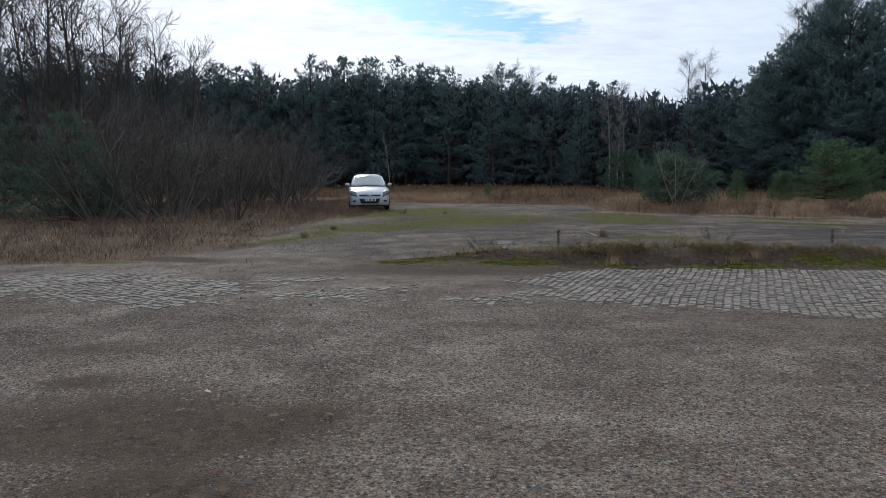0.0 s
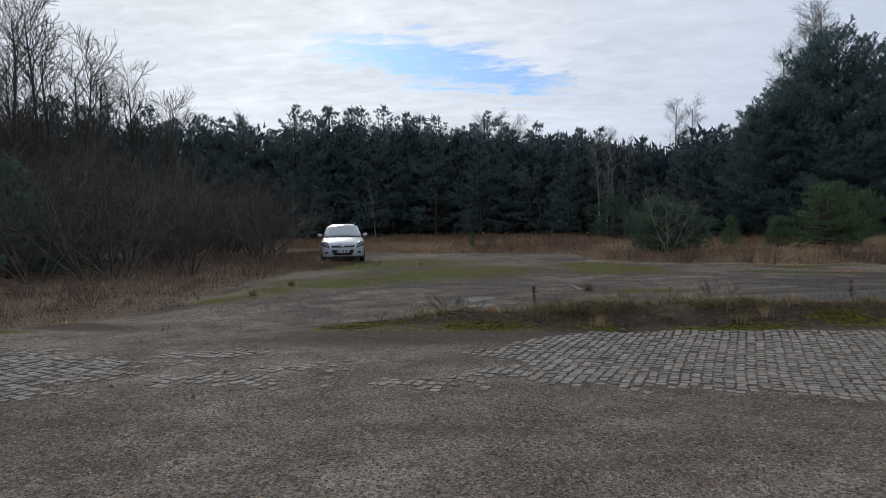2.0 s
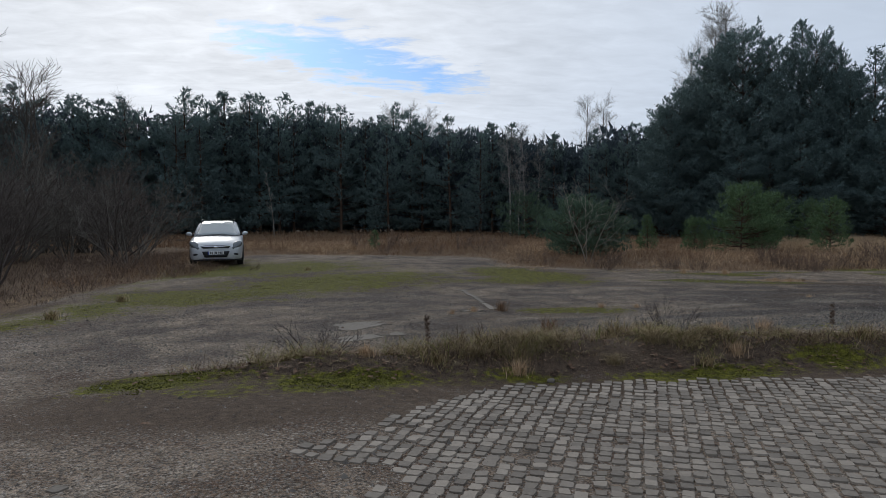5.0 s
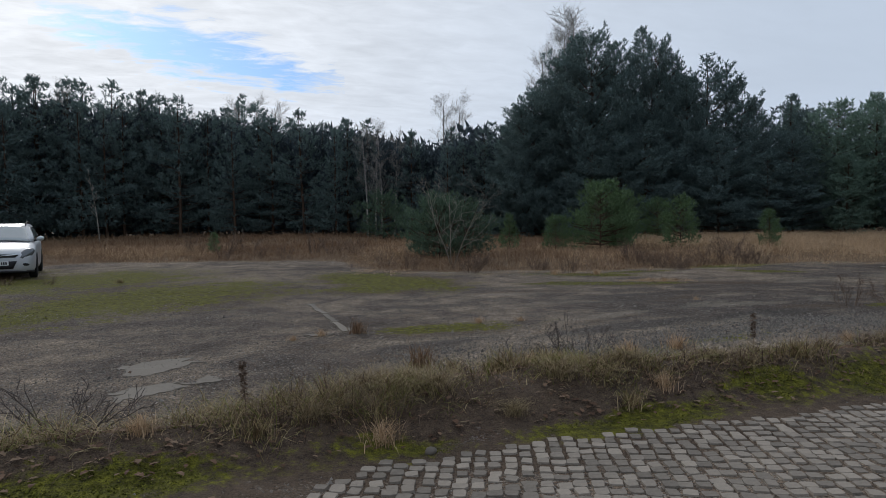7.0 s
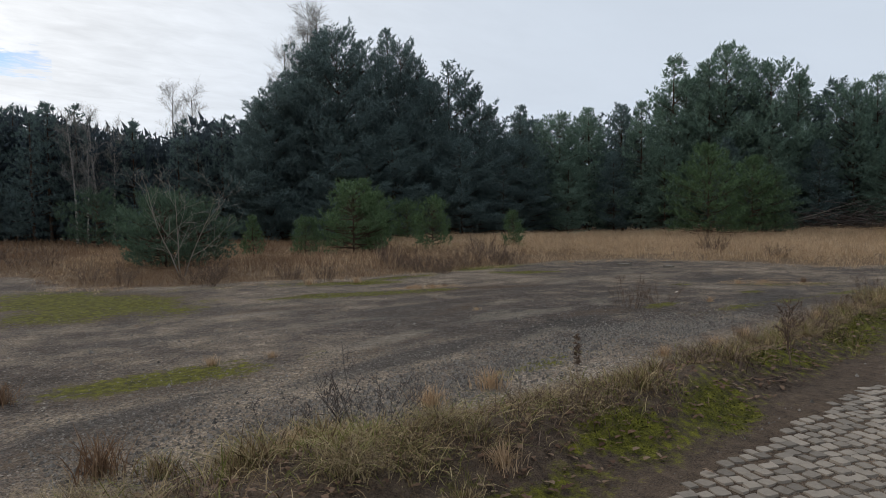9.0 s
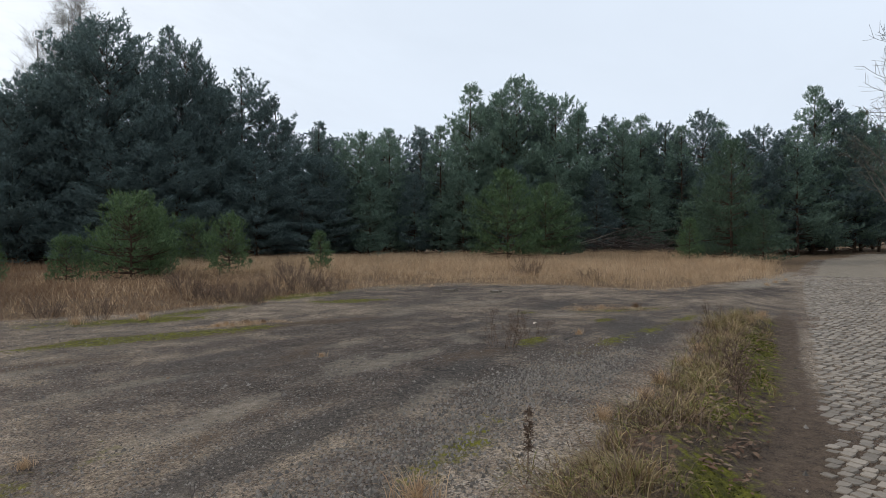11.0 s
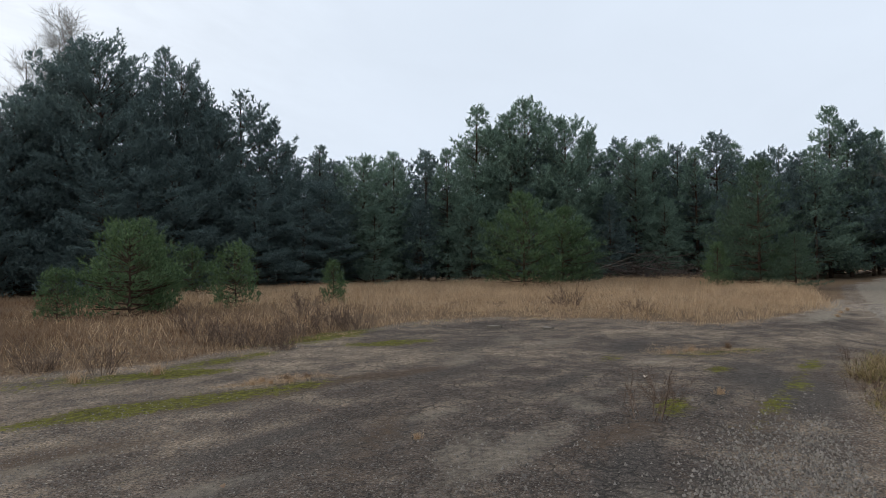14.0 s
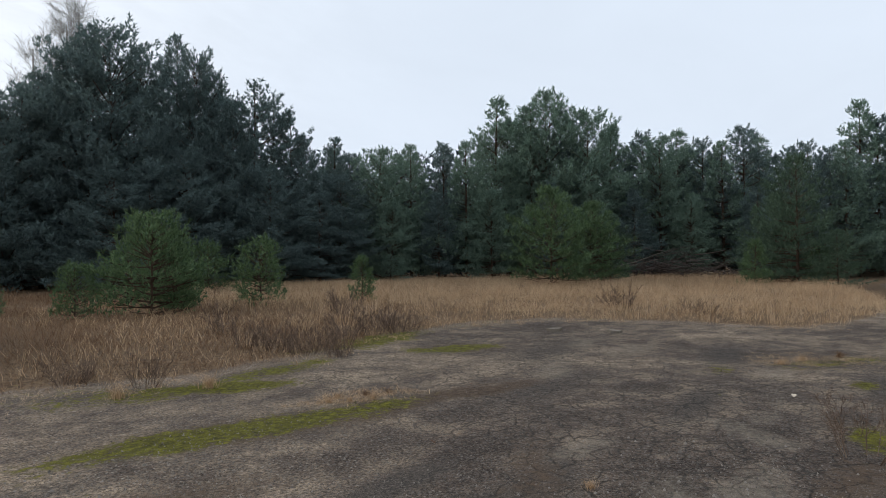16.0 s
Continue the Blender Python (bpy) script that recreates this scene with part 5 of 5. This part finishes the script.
# dark weed clumps along the edge of the grass
weeds = [(bare_tree("dead_weed", "brown bushy dead weed clump at the grass edge", 230 + i, 0.7, 0.006, "dead", (5, 3, 0), 0.5, 13, 0.6, 0.2, 0.4, 0.0032, 0.1, "dead plant"), 0.7) for i in range(3)]
q = rng(77)
rows = [(2.2, 38.5, 0, 1.15), (3.4, 38.0, 1, 1.2), (4.4, 38.8, 2, 1.1), (6.8, 35.6, 0, 1.1), (7.6, 35.0, 1, 1.15), (8.5, 34.6, 2, 1.0), (12.6, 34.0, 0, 0.95), (14.0, 36.5, 1, 1.1), (26.1, 19.9, 0, 0.9), (26.6, 20.3, 1, 0.8), (25.7, 17.9, 2, 0.6), (25.2, 17.4, 1, 0.55), (20.6, 26.2, 1, 1.0), (22.2, 27.5, 2, 1.0), (16.4, 26.5, 0, 0.9), (18.3, 23.9, 0, 0.85), (19.0, 24.1, 1, 0.8), (17.7, 24.1, 2, 0.9), (19.7, 24.3, 0, 0.7), (18.9, 23.6, 2, 0.75), (19.3, 23.5, 1, 0.7),  (3.2, 35.0, 0, 0.8), (4.4, 34.6, 1, 0.85), (5.4, 34.0, 2, 0.8), (8.2, 26.6, 0, 0.8), (7.9, 28.2, 1, 0.7), (-5.2, 26.5, 0, 0.7), (-4.9, 28.3, 1, 0.75), (-5.6, 29.5, 2, 0.8), (-5.0, 24.6, 1, 0.6), (-5.9, 27.2, 0, 0.8), (-5.0, 30.6, 0, 0.6), (-1.6, 27.5, 1, 0.35), (-3.5, 26.5, 1, 0.5), (-3.1, 27.7, 0, 0.55), (-4.0, 27.4, 2, 0.6), (-4.3, 25.4, 0, 0.5), (-3.6, 24.9, 1, 0.4), (-2.7, 28.0, 2, 0.4), (8.7, 12.95, 0, 0.26), (9.7, 13.0, 1, 0.3), (6.9, 13.0, 2, 0.28), (4.4, 13.1, 1, 0.25), (10.9, 12.9, 0, 0.3), (12.9, 12.7, 2, 0.35), (7.6, 12.9, 1, 0.22), (5.2, 12.8, 0, 0.22), (15.15, 22.45, 2, 0.4), (15.25, 22.55, 0, 0.42), (15.1, 22.6, 1, 0.38)]
for i in range(26):
    t = q.random()
    if i < 16:
        wx, wy = 8.8 + 8 * t, 24.6 - 2.0 * min(t * 2, 1) + 0.4 + 2.2 * q.random()
    elif i < 26:
        wx, wy = -8.5 + 4 * q.random(), 14.5 + 16 * t
    else:
        wx, wy = 24 + 8 * t, 13.6 + 5 * q.random()
    rows.append((wx, wy, i % 3, 0.45 + 0.45 * q.random()))
spread_copies(weeds, rows, q, "dead weeds at the grass edge")

# heap of cut branches at the forest edge
ob = thing("brush_pile", "grey-brown heap of cut branches at the forest edge", "brush pile")
q, out = rng(90), []
for k in range(260):
    u = q.normal(0, 1.0)
    a = radians(q.normal(100, 38))
    limb(q, out, (u * 1.0, u * 2.6 + q.normal(0, 0.4), 0.05 + abs(q.normal(0, 0.75)) * math.exp(-0.25 * u * u)), (math.cos(a), math.sin(a) * (1 if q.random() > 0.5 else -1), 0.1 + 0.3 * q.random()), 0.8 + 1.6 * q.random(), 0.03, 0.012, 3, 0.1, -0.02)
child("brushwood", mesh_of("brushwood", *tubes(out, 4), "twig_bark", True), ob)["kind"] = "stuff"
out = []
limb(q, out, (-1.2, 5.0, 0.15), (0.25, -1, 0.16), 6.5, 0.09, 0.03, 5, 0.03, 0)
limb(q, out, (-1.5, 4.2, 0.1), (0.2, -1, 0.24), 4.5, 0.06, 0.02, 5, 0.04, 0)
child("log", mesh_of("log", *tubes(out, 7), "grey_bark", True), ob, "pale bare fallen stem")
ob.matrix_basis = put(50.6, 22.6, 8)

# ---- concrete remains ----
def slab(name, label, outline, thick, seed, rough=0.045):
    r = rng(seed)
    bm = bmesh.new()
    pts = []
    for (ax, ay), (bx, by) in zip(outline, outline[1:] + outline[:1]):
        for k in range(5):
            u = k / 5
            pts.append((ax + (bx - ax) * u + r.normal(0, rough), ay + (by - ay) * u + r.normal(0, rough)))
    top = [bm.verts.new((px, py, float(height(px, py)) + thick)) for px, py in pts]
    low = [bm.verts.new((px * 1.0, py, float(height(px, py)) - 0.05)) for px, py in pts]
    bm.faces.new(top)
    for i in range(len(top)):
        j = (i + 1) % len(top)
        bm.faces.new((top[i], low[i], low[j], top[j]))
    bmesh.ops.triangulate(bm, faces=bm.faces[:1])
    me = bpy.data.meshes.new(name)
    bmesh.ops.recalc_face_normals(bm, faces=bm.faces)
    bm.to_mesh(me)
    bm.free()
    me.materials.append(M["concrete"])
    return tagged(new(name, me), label, "concrete")


slab("concrete_slab", "broken flat remains of a pale concrete slab in gravel", [(1.2, 15.75), (1.55, 15.9), (1.9, 15.95), (2.0, 15.55), (1.72, 15.25), (1.5, 15.12), (1.3, 15.22)], 0.006, 1)
slab("concrete_slab", "broken flat remains of a pale concrete slab in gravel", [(1.2, 14.5), (1.5, 14.6), (1.8, 14.62), (1.82, 14.32), (1.55, 14.12), (1.3, 14.02)], 0.006, 2)
slab("concrete_slab", "small broken remains of a pale concrete slab in gravel", [(1.9, 14.55), (2.2, 14.62), (2.22, 14.5), (2.0, 14.4)], 0.006, 3)
kerb = thing("concrete_edging", "worn pale concrete edging strip sunk in the lot", "kerb")
for k, (ya, yb) in enumerate(((16.65, 17.6), (17.64, 18.5), (18.54, 19.3), (19.33, 20.2))):
    s = slab("edging_stone", "worn", [(3.96 + 0.02 * k, ya), (3.96 + 0.02 * k, yb), (4.07 + 0.02 * k, yb), (4.07 + 0.02 * k, ya)], (0.01, 0.006, 0.009, 0.005)[k], 10 + k, 0.018)
    del s["label"], s["category"]
    s.parent = kerb
s = slab("edging_stone", "worn", [(3.45, 16.5), (3.5, 16.62), (3.8, 16.6), (3.78, 16.5)], 0.008, 17)
del s["label"], s["category"]
s.parent = kerb
slab("asphalt_crumb", "flat dark lump lying on the asphalt", [(20.5, 20.4), (20.7, 20.55), (20.95, 20.45), (20.7, 20.3)], 0.06, 20)
slab("asphalt_crumb", "flat dark lump lying on the asphalt", [(20.7, 18.95), (20.9, 19.2), (21.1, 19.1), (20.9, 18.9)], 0.05, 21)
r = rng(99)
for px, py, s in ((14.55, 15.6, 0.06), (-1.8, 4.8, 0.028)):
    tagged(new("litter_scrap", mesh_of("litter_scrap", *leaf_mesh(r, np.array([px]), np.array([py]), np.array([s])), "paper")), "crumpled white scrap lying on the ground", "litter")
for px, py, s in ((3.62, 12.18, 0.05),):
    bm = bmesh.new()
    bmesh.ops.create_icosphere(bm, subdivisions=2, radius=s)
    for v in bm.verts:
        v.co *= 1 + 0.35 * (noise.noise(v.co * (9 / s * 0.06) + Vector((px, py, 0))))
        v.co.z *= 0.62
    me = bpy.data.meshes.new("stone")
    bm.to_mesh(me)
    bm.free()
    me.materials.append(M["concrete"])
    me.polygons.foreach_set("use_smooth", np.full(len(me.polygons), True))
    tagged(new("stone", me), "rounded pale field stone in the moss", "stone").matrix_basis = Matrix.Translation((px, py, float(height(px, py)) + 0.3 * s))

# ---- the parked car ----
def loft(rings, close_ends=True):
    bm = bmesh.new()
    vs = [[bm.verts.new(p) for p in ring] for ring in rings]
    for a, b in zip(vs, vs[1:]):
        for i in range(len(a)):
            j = (i + 1) % len(a)
            bm.faces.new((a[i], a[j], b[j], b[i]))
    if close_ends:
        bm.faces.new(vs[0])
        bm.faces.new(vs[-1])
    return bm


def panel(corners, thick, way, nu=6, nv=4, bulge=0.0):
    """A curved plate between four corners, given as lower left, lower right, upper right, upper left."""
    a, b, c, d = (Vector(p) for p in corners)
    way = Vector(way).normalized()
    bm = bmesh.new()
    grid = {}
    for s in (0, 1):
        for i in range(nu + 1):
            for j in range(nv + 1):
                u, v = i / nu, j / nv
                p = (a * (1 - u) + b * u) * (1 - v) + (d * (1 - u) + c * u) * v
                p = p + way * (bulge * 4 * u * (1 - u) + thick * s)
                grid[s, i, j] = bm.verts.new(p)
    for s in (0, 1):
        for i in range(nu):
            for j in range(nv):
                bm.faces.new((grid[s, i, j], grid[s, i + 1, j], grid[s, i + 1, j + 1], grid[s, i, j + 1]))
    rim = [(i, 0) for i in range(nu)] + [(nu, j) for j in range(nv)] + [(i, nv) for i in range(nu, 0, -1)] + [(0, j) for j in range(nv, 0, -1)]
    for p, q in zip(rim, rim[1:] + rim[:1]):
        bm.faces.new((grid[(0, *p)], grid[(0, *q)], grid[(1, *q)], grid[(1, *p)]))
    return bm


def blob(centre, radii, turn=(0, 0, 0), seg=16):
    bm = bmesh.new()
    bmesh.ops.create_uvsphere(bm, u_segments=seg, v_segments=seg // 2, radius=1, matrix=Matrix.LocRotScale(centre, Euler([radians(a) for a in turn]), radii))
    return bm


def lathe(profile, seg=28):
    """Turned about the x axis; profile rows of x and radius."""
    return loft([[(x, r * math.cos(2 * math.pi * k / seg), r * math.sin(2 * math.pi * k / seg)) for k in range(seg)] for x, r in profile])


def pipe(points, radius, seg=8):
    rings = []
    for i, p in enumerate(points):
        a, b = Vector(points[max(i - 1, 0)]), Vector(points[min(i + 1, len(points) - 1)])
        q = (b - a).to_track_quat("Z", "Y").to_matrix()
        rings.append([Vector(p) + q @ Vector((math.cos(t) * radius, math.sin(t) * radius, 0)) for t in (2 * math.pi * k / seg for k in range(seg))])
    return loft(rings)


def build_car():
    car = thing("parked_car", "silver-white estate car with roof rails parked on moss", "car")

    def ring(y, w, zb, zt, crown=0.02, shoulder=0.05):
        half = [(0, zt + crown), (0.45 * w, zt + crown * 0.8), (0.8 * w, zt + crown * 0.2), (0.94 * w, zt - shoulder * 0.5), (w * 0.995, zt - shoulder * 1.8), (w, (zb + zt) * 0.5), (w * 0.985, zb + 0.1), (w * 0.93, zb), (0, zb)]
        return [(x, y, z) for x, z in half] + [(-x, y, z) for x, z in reversed(half[1:-1])]

    stations = [(-2.215, 0.56, 0.30, 0.60, 0.01), (-2.20, 0.68, 0.24, 0.67, 0.015), (-2.14, 0.77, 0.21, 0.715, 0.02), (-2.0, 0.835, 0.2, 0.765, 0.035), (-1.8, 0.868, 0.2, 0.82, 0.05), (-1.5, 0.884, 0.2, 0.885, 0.055), (-1.2, 0.887, 0.2, 0.935, 0.05), (-0.98, 0.888, 0.2, 0.965, 0.035),
                (-0.5, 0.888, 0.2, 0.965, 0.0), (0.4, 0.888, 0.2, 0.985, 0.0), (1.3, 0.885, 0.2, 1.0, 0.0), (1.9, 0.865, 0.22, 1.0, 0.0), (2.15, 0.82, 0.26, 0.96, 0.0), (2.24, 0.72, 0.3, 0.9, 0.0)]
    part("body", loft([ring(*s) for s in stations]), "paint", car)
    cabin = []
    for z, y0, y1, w in ((0.94, -1.06, 2.14, 0.80), (1.12, -0.78, 2.1, 0.775), (1.30, -0.46, 2.02, 0.70), (1.42, -0.2, 1.95, 0.635), (1.475, 0.06, 1.86, 0.57), (1.50, 0.4, 1.6, 0.42)):
        k = 0.16 * w
        cabin.append([(-w + k, y0, z), (0, y0 - 0.06, z), (w - k, y0, z), (w, y0 + 0.16, z), (w, (y0 + y1) / 2, z), (w, y1 - 0.12, z), (w - k, y1, z), (0, y1 + 0.03, z), (-w + k, y1, z), (-w, y1 - 0.12, z), (-w, (y0 + y1) / 2, z), (-w, y0 + 0.16, z)])
    part("cabin", loft(cabin), "paint", car)
    part("windscreen", panel([(-0.715, -1.02, 0.985), (0.715, -1.02, 0.985), (0.575, -0.26, 1.415), (-0.575, -0.26, 1.415)], 0.016, (0, -1, 0.9), 10, 6, 0.075), "glass", car, "windscreen with the sky's reflection put into its grey")
    for s in (-1, 1):
        part("side_window", panel([(s * 0.81, -0.72, 1.0), (s * 0.805, 1.75, 1.03), (s * 0.66, 1.7, 1.39), (s * 0.668, -0.08, 1.39)], 0.012, (s, 0, 0.35), 8, 3), "glass", car, "side glass greyed like the windscreen for sky reflection")
        part("headlamp", blob((s * 0.665, -2.06, 0.675), (0.255, 0.13, 0.115), (14, s * -30, s * 30)), "lamp", car, "clear swept-back lens")
        part("fog_lamp_recess", blob((s * 0.655, -2.15, 0.405), (0.1, 0.07, 0.052), (0, s * 8, s * 24)), "black", car, "black plastic pocket")
        mirror = part("door_mirror", blob((s * 0.965, -0.72, 1.06), (0.105, 0.075, 0.07), (0, s * -8, s * 8)), "paint", car)
        part("mirror_foot", pipe([(s * 0.80, -0.68, 1.0), (s * 0.86, -0.70, 1.02), (s * 0.93, -0.72, 1.04)], 0.025), "black", mirror)
        part("roof_rail", pipe([(s * 0.57, -0.1, 1.44), (s * 0.575, 0.05, 1.515), (s * 0.57, 0.6, 1.545), (s * 0.565, 1.4, 1.54), (s * 0.56, 1.8, 1.505), (s * 0.555, 1.9, 1.44)], 0.018), "black", car, "black roof rail")
        part("wiper", pipe([(s * 0.25 - 0.2, -1.075, 0.99), (s * 0.25 + 0.1, -1.07, 1.0), (s * 0.25 + 0.32, -1.045, 1.0)], 0.008, 6), "black", car)
    part("grille", panel([(-0.42, -2.215, 0.60), (0.42, -2.215, 0.60), (0.5, -2.185, 0.665), (-0.5, -2.185, 0.665)], 0.02, (0, -1, 0.25), 8, 2, 0.012), "black", car, "narrow black upper grille")
    part("grille_bar", pipe([(-0.48, -2.21, 0.672), (-0.2, -2.235, 0.655), (0, -2.245, 0.65), (0.2, -2.235, 0.655), (0.48, -2.21, 0.672)], 0.010), "chrome", car)
    part("badge", blob((0, -2.25, 0.64), (0.075, 0.016, 0.04)), "chrome", car, "oval chrome badge")
    part("lower_intake", panel([(-0.36, -2.222, 0.305), (0.36, -2.222, 0.305), (0.46, -2.218, 0.505), (-0.46, -2.218, 0.505)], 0.014, (0, -1, 0), 8, 3, 0.0), "black", car, "wide black lower air intake")
    plate = part("number_plate", panel([(-0.26, -2.243, 0.40), (0.26, -2.243, 0.40), (0.26, -2.243, 0.51), (-0.26, -2.243, 0.51)], 0.008, (0, -1, 0), 4, 2), "plate", car, "white plate with unreadable dark characters", smooth=False)
    part("blue_strip", panel([(-0.258, -2.252, 0.402), (-0.222, -2.252, 0.402), (-0.222, -2.252, 0.508), (-0.258, -2.252, 0.508)], 0.003, (0, -1, 0), 1, 1), "blue", plate, smooth=False)
    for bx in (-0.19, -0.135, -0.04, 0.01, 0.085, 0.135, 0.185):
        part("character_bar", panel([(bx, -2.252, 0.42), (bx + 0.034, -2.252, 0.42), (bx + 0.034, -2.252, 0.492), (bx, -2.252, 0.492)], 0.003, (0, -1, 0), 1, 1), "plate_ink", plate, smooth=False)
    part("bonnet_seam", pipe([(-0.62, -2.13, 0.70), (-0.3, -2.19, 0.695), (0, -2.2, 0.693), (0.3, -2.19, 0.695), (0.62, -2.13, 0.70)], 0.006, 6), "black", car)
    part("bumper_lip", pipe([(-0.83, -1.98, 0.215), (-0.7, -2.15, 0.22), (-0.4, -2.215, 0.225), (0, -2.225, 0.23), (0.4, -2.215, 0.225), (0.7, -2.15, 0.22), (0.83, -1.98, 0.215)], 0.03), "black", car, "black lower bumper lip")
    part("underbody", panel([(-0.8, -1.9, 0.17), (0.8, -1.9, 0.17), (0.8, 2.0, 0.17), (-0.8, 2.0, 0.17)], 0.08, (0, 0, 1), 2, 2), "black", car)
    for s in (-1, 1):
        for wy in (-1.32, 1.38):
            m = Matrix.Translation((s * 0.79, wy, 0.315))
            wheel = part("wheel", lathe([(-0.105, 0.16), (-0.105, 0.2), (0.04, 0.2), (0.04, 0.16)]), "black", car, "", m)
            part("tyre", lathe([(-0.1, 0.205), (-0.105, 0.26), (-0.09, 0.305), (-0.06, 0.315), (0.06, 0.315), (0.09, 0.305), (0.105, 0.26), (0.1, 0.205)]), "rubber", wheel, "black rubber tyre")
            part("rim", lathe([(s * 0.06, 0.2), (s * 0.095, 0.205), (s * 0.085, 0.16), (s * 0.07, 0.06), (s * 0.085, 0.03), (s * 0.085, 0.001)]), "rim", wheel, "grey alloy rim")
            part("wheel_arch", loft([[(s * (0.886 + dx), wy + rr * math.cos(t), 0.315 + rr * math.sin(t)) for rr, dx in ((0.34, 0), (0.385, 0), (0.385, 0.008), (0.34, 0.008))] for t in (math.pi * k / 12 for k in range(13))]), "black", car)
    car.matrix_basis = Matrix.Translation((-3.46, 31.5, float(height(-3.4, 31)) - 0.01)) @ pose(0, 0, 0, 0, 0, 8) @ Matrix.Diagonal((1.03, 1.03, 1.08, 1))
    return car


build_car()

# ---- the cobbled track ----
def sett(r):
    """Corner rings of one rounded sett about its own centre: foot, shoulder and crown."""
    w, d = 0.043 + 0.009 * r.random(), 0.046 + 0.011 * r.random()
    k = 0.66 + 0.18 * r.random()
    c = np.array([(-w * k, -d), (w * k, -d), (w, -d * k), (w, d * k), (w * k, d), (-w * k, d), (-w, d * k), (-w, -d * k)]) + r.normal(0, 0.003, (8, 2)) + np.repeat(r.normal(0, 0.006, (4, 2)), 2, 0)
    tilt = r.normal(0, 0.025, 2)
    rings = []
    for s, z in ((1.0, -0.02), (0.9, 0.007)):
        p = c * s
        rings.append(np.stack([p[:, 0], p[:, 1], z + (p @ tilt)], 1))
    return np.concatenate(rings)


SETT_F = []
for k in range(1):
    for i in range(8):
        j = (i + 1) % 8
        SETT_F += [(8 * k + i, 8 * k + j, 8 * k + 8 + j), (8 * k + i, 8 * k + 8 + j, 8 * k + 8 + i)]
SETT_F = np.array(SETT_F + [(8, 8 + i, 9 + i) for i in range(1, 7)])
COURSE = radians(-25)
BARED = [(-4.6, 9.2, 2.6, 0.8, -4, 1.1), (-3.0, 8.2, 1.6, 0.6, 0, 1.0), (-0.9, 9.2, 1.2, 0.5, -8, 0.9), (0.9, 8.3, 0.5, 0.2, -20, 0.9), (0.6, 6.6, 0.3, 0.15, -30, 0.9), (-2.3, 10.1, 1.2, 0.28, 0, 1), (-4.2, 9.7, 1.6, 0.5, 0, 1), (-1.3, 8.6, 1.5, 0.4, 0, 1), (0.4, 8.35, 0.7, 0.4, 0, 1), (1.9, 8.9, 0.8, 0.25, 0, 1), (0.8, 10.05, 1.1, 0.2, 0, 0.9), (-6.0, 9.6, 2.0, 0.8, 0, 1), (-0.2, 7.8, 0.5, 0.2, 0, 0.8), (-3.4, 8.3, 1.0, 0.4, 0, 0.9)]


def build_track():
    r = rng(61)
    road = thing("road", "cobbled track of worn grey granite setts", "road", kind="structure")
    i, j = np.meshgrid(np.arange(-400, 400), np.arange(-400, 400))
    i, j = i.ravel(), j.ravel()
    shift = np.cumsum(r.normal(0, 0.014, 800))
    u, v = i * 0.113 + 0.03 * np.sin(j * 0.13), j * 0.122 + shift[i] + 0.012 * (i * 0.113) ** 2 / 2
    u, v = u + r.normal(0, 0.005, len(u)), v + r.normal(0, 0.012, len(v))
    x, y = u * math.cos(COURSE) - v * math.sin(COURSE) + 8, u * math.sin(COURSE) + v * math.cos(COURSE) + 9.5
    keep = (x > -9) & (x < 33) & (y > 5.5) & (y < 12.5)
    x, y = x[keep], y[keep]
    d = inside(TRACK, x, y)
    buried = step(4.4, 0.6, x + 0.8 * (y - 9.8)) * 0.52 + step(8.7, 7.2, y + 0.05 * (x - 2)) * 0.4 * step(9, 3, x) + step(0.5, 0.0, d) * 0.3
    emerge = NZ(x * 0.6, y, 0.8) * 0.6 + NZ(x + 40, y, 2.2) * 0.4 - buried + 0.1 + 0.45 * patches(BARED, x, y)
    ok = (d > 0.02) & (emerge > 0.3 * r.random(len(x)) * step(6.5, 2.5, x) + 0.1 * r.random(len(x)))
    x, y, emerge = x[ok], y[ok], emerge[ok]
    lift = np.clip(emerge * 0.06 - 0.006, -0.006, 0.008) + r.normal(0, 0.003, len(x))
    z = height(x, y) + lift - 0.004
    shapes = [sett(r) for _ in range(24)]
    near = (x > 2.2) & (x < 8.2) & (y > 9.9)
    order = np.flatnonzero(near)
    order = order[np.argsort((x[order] - 5.0) ** 2 + (y[order] - 11.2) ** 2)][:300]
    single = np.zeros(len(x), bool)
    single[order] = True
    rest = np.flatnonzero(~single)
    turn = COURSE + r.normal(0, 0.09, len(x))
    V = np.empty((len(rest), 16, 3))
    for n, k in enumerate(rest):
        s, c, w = shapes[k % 24], math.cos(turn[k]), math.sin(turn[k])
        V[n, :, 0], V[n, :, 1], V[n, :, 2] = s[:, 0] * c - s[:, 1] * w + x[k], s[:, 0] * w + s[:, 1] * c + y[k], s[:, 2] + z[k]
    F = (np.arange(len(rest))[:, None, None] * 16 + SETT_F[None]).reshape(-1, 3)
    tagged(child("cobblestones", mesh_of("cobblestones", V.reshape(-1, 3), F, "sett"), road), kind="stuff")
    meshes = [mesh_of("cobblestone", s, SETT_F, "sett_each") for s in shapes]
    for k in order:
        child("cobblestone", meshes[k % 24], road, "", Matrix.Translation((x[k], y[k], z[k])) @ Matrix.Rotation(turn[k], 4, "Z"))


build_track()
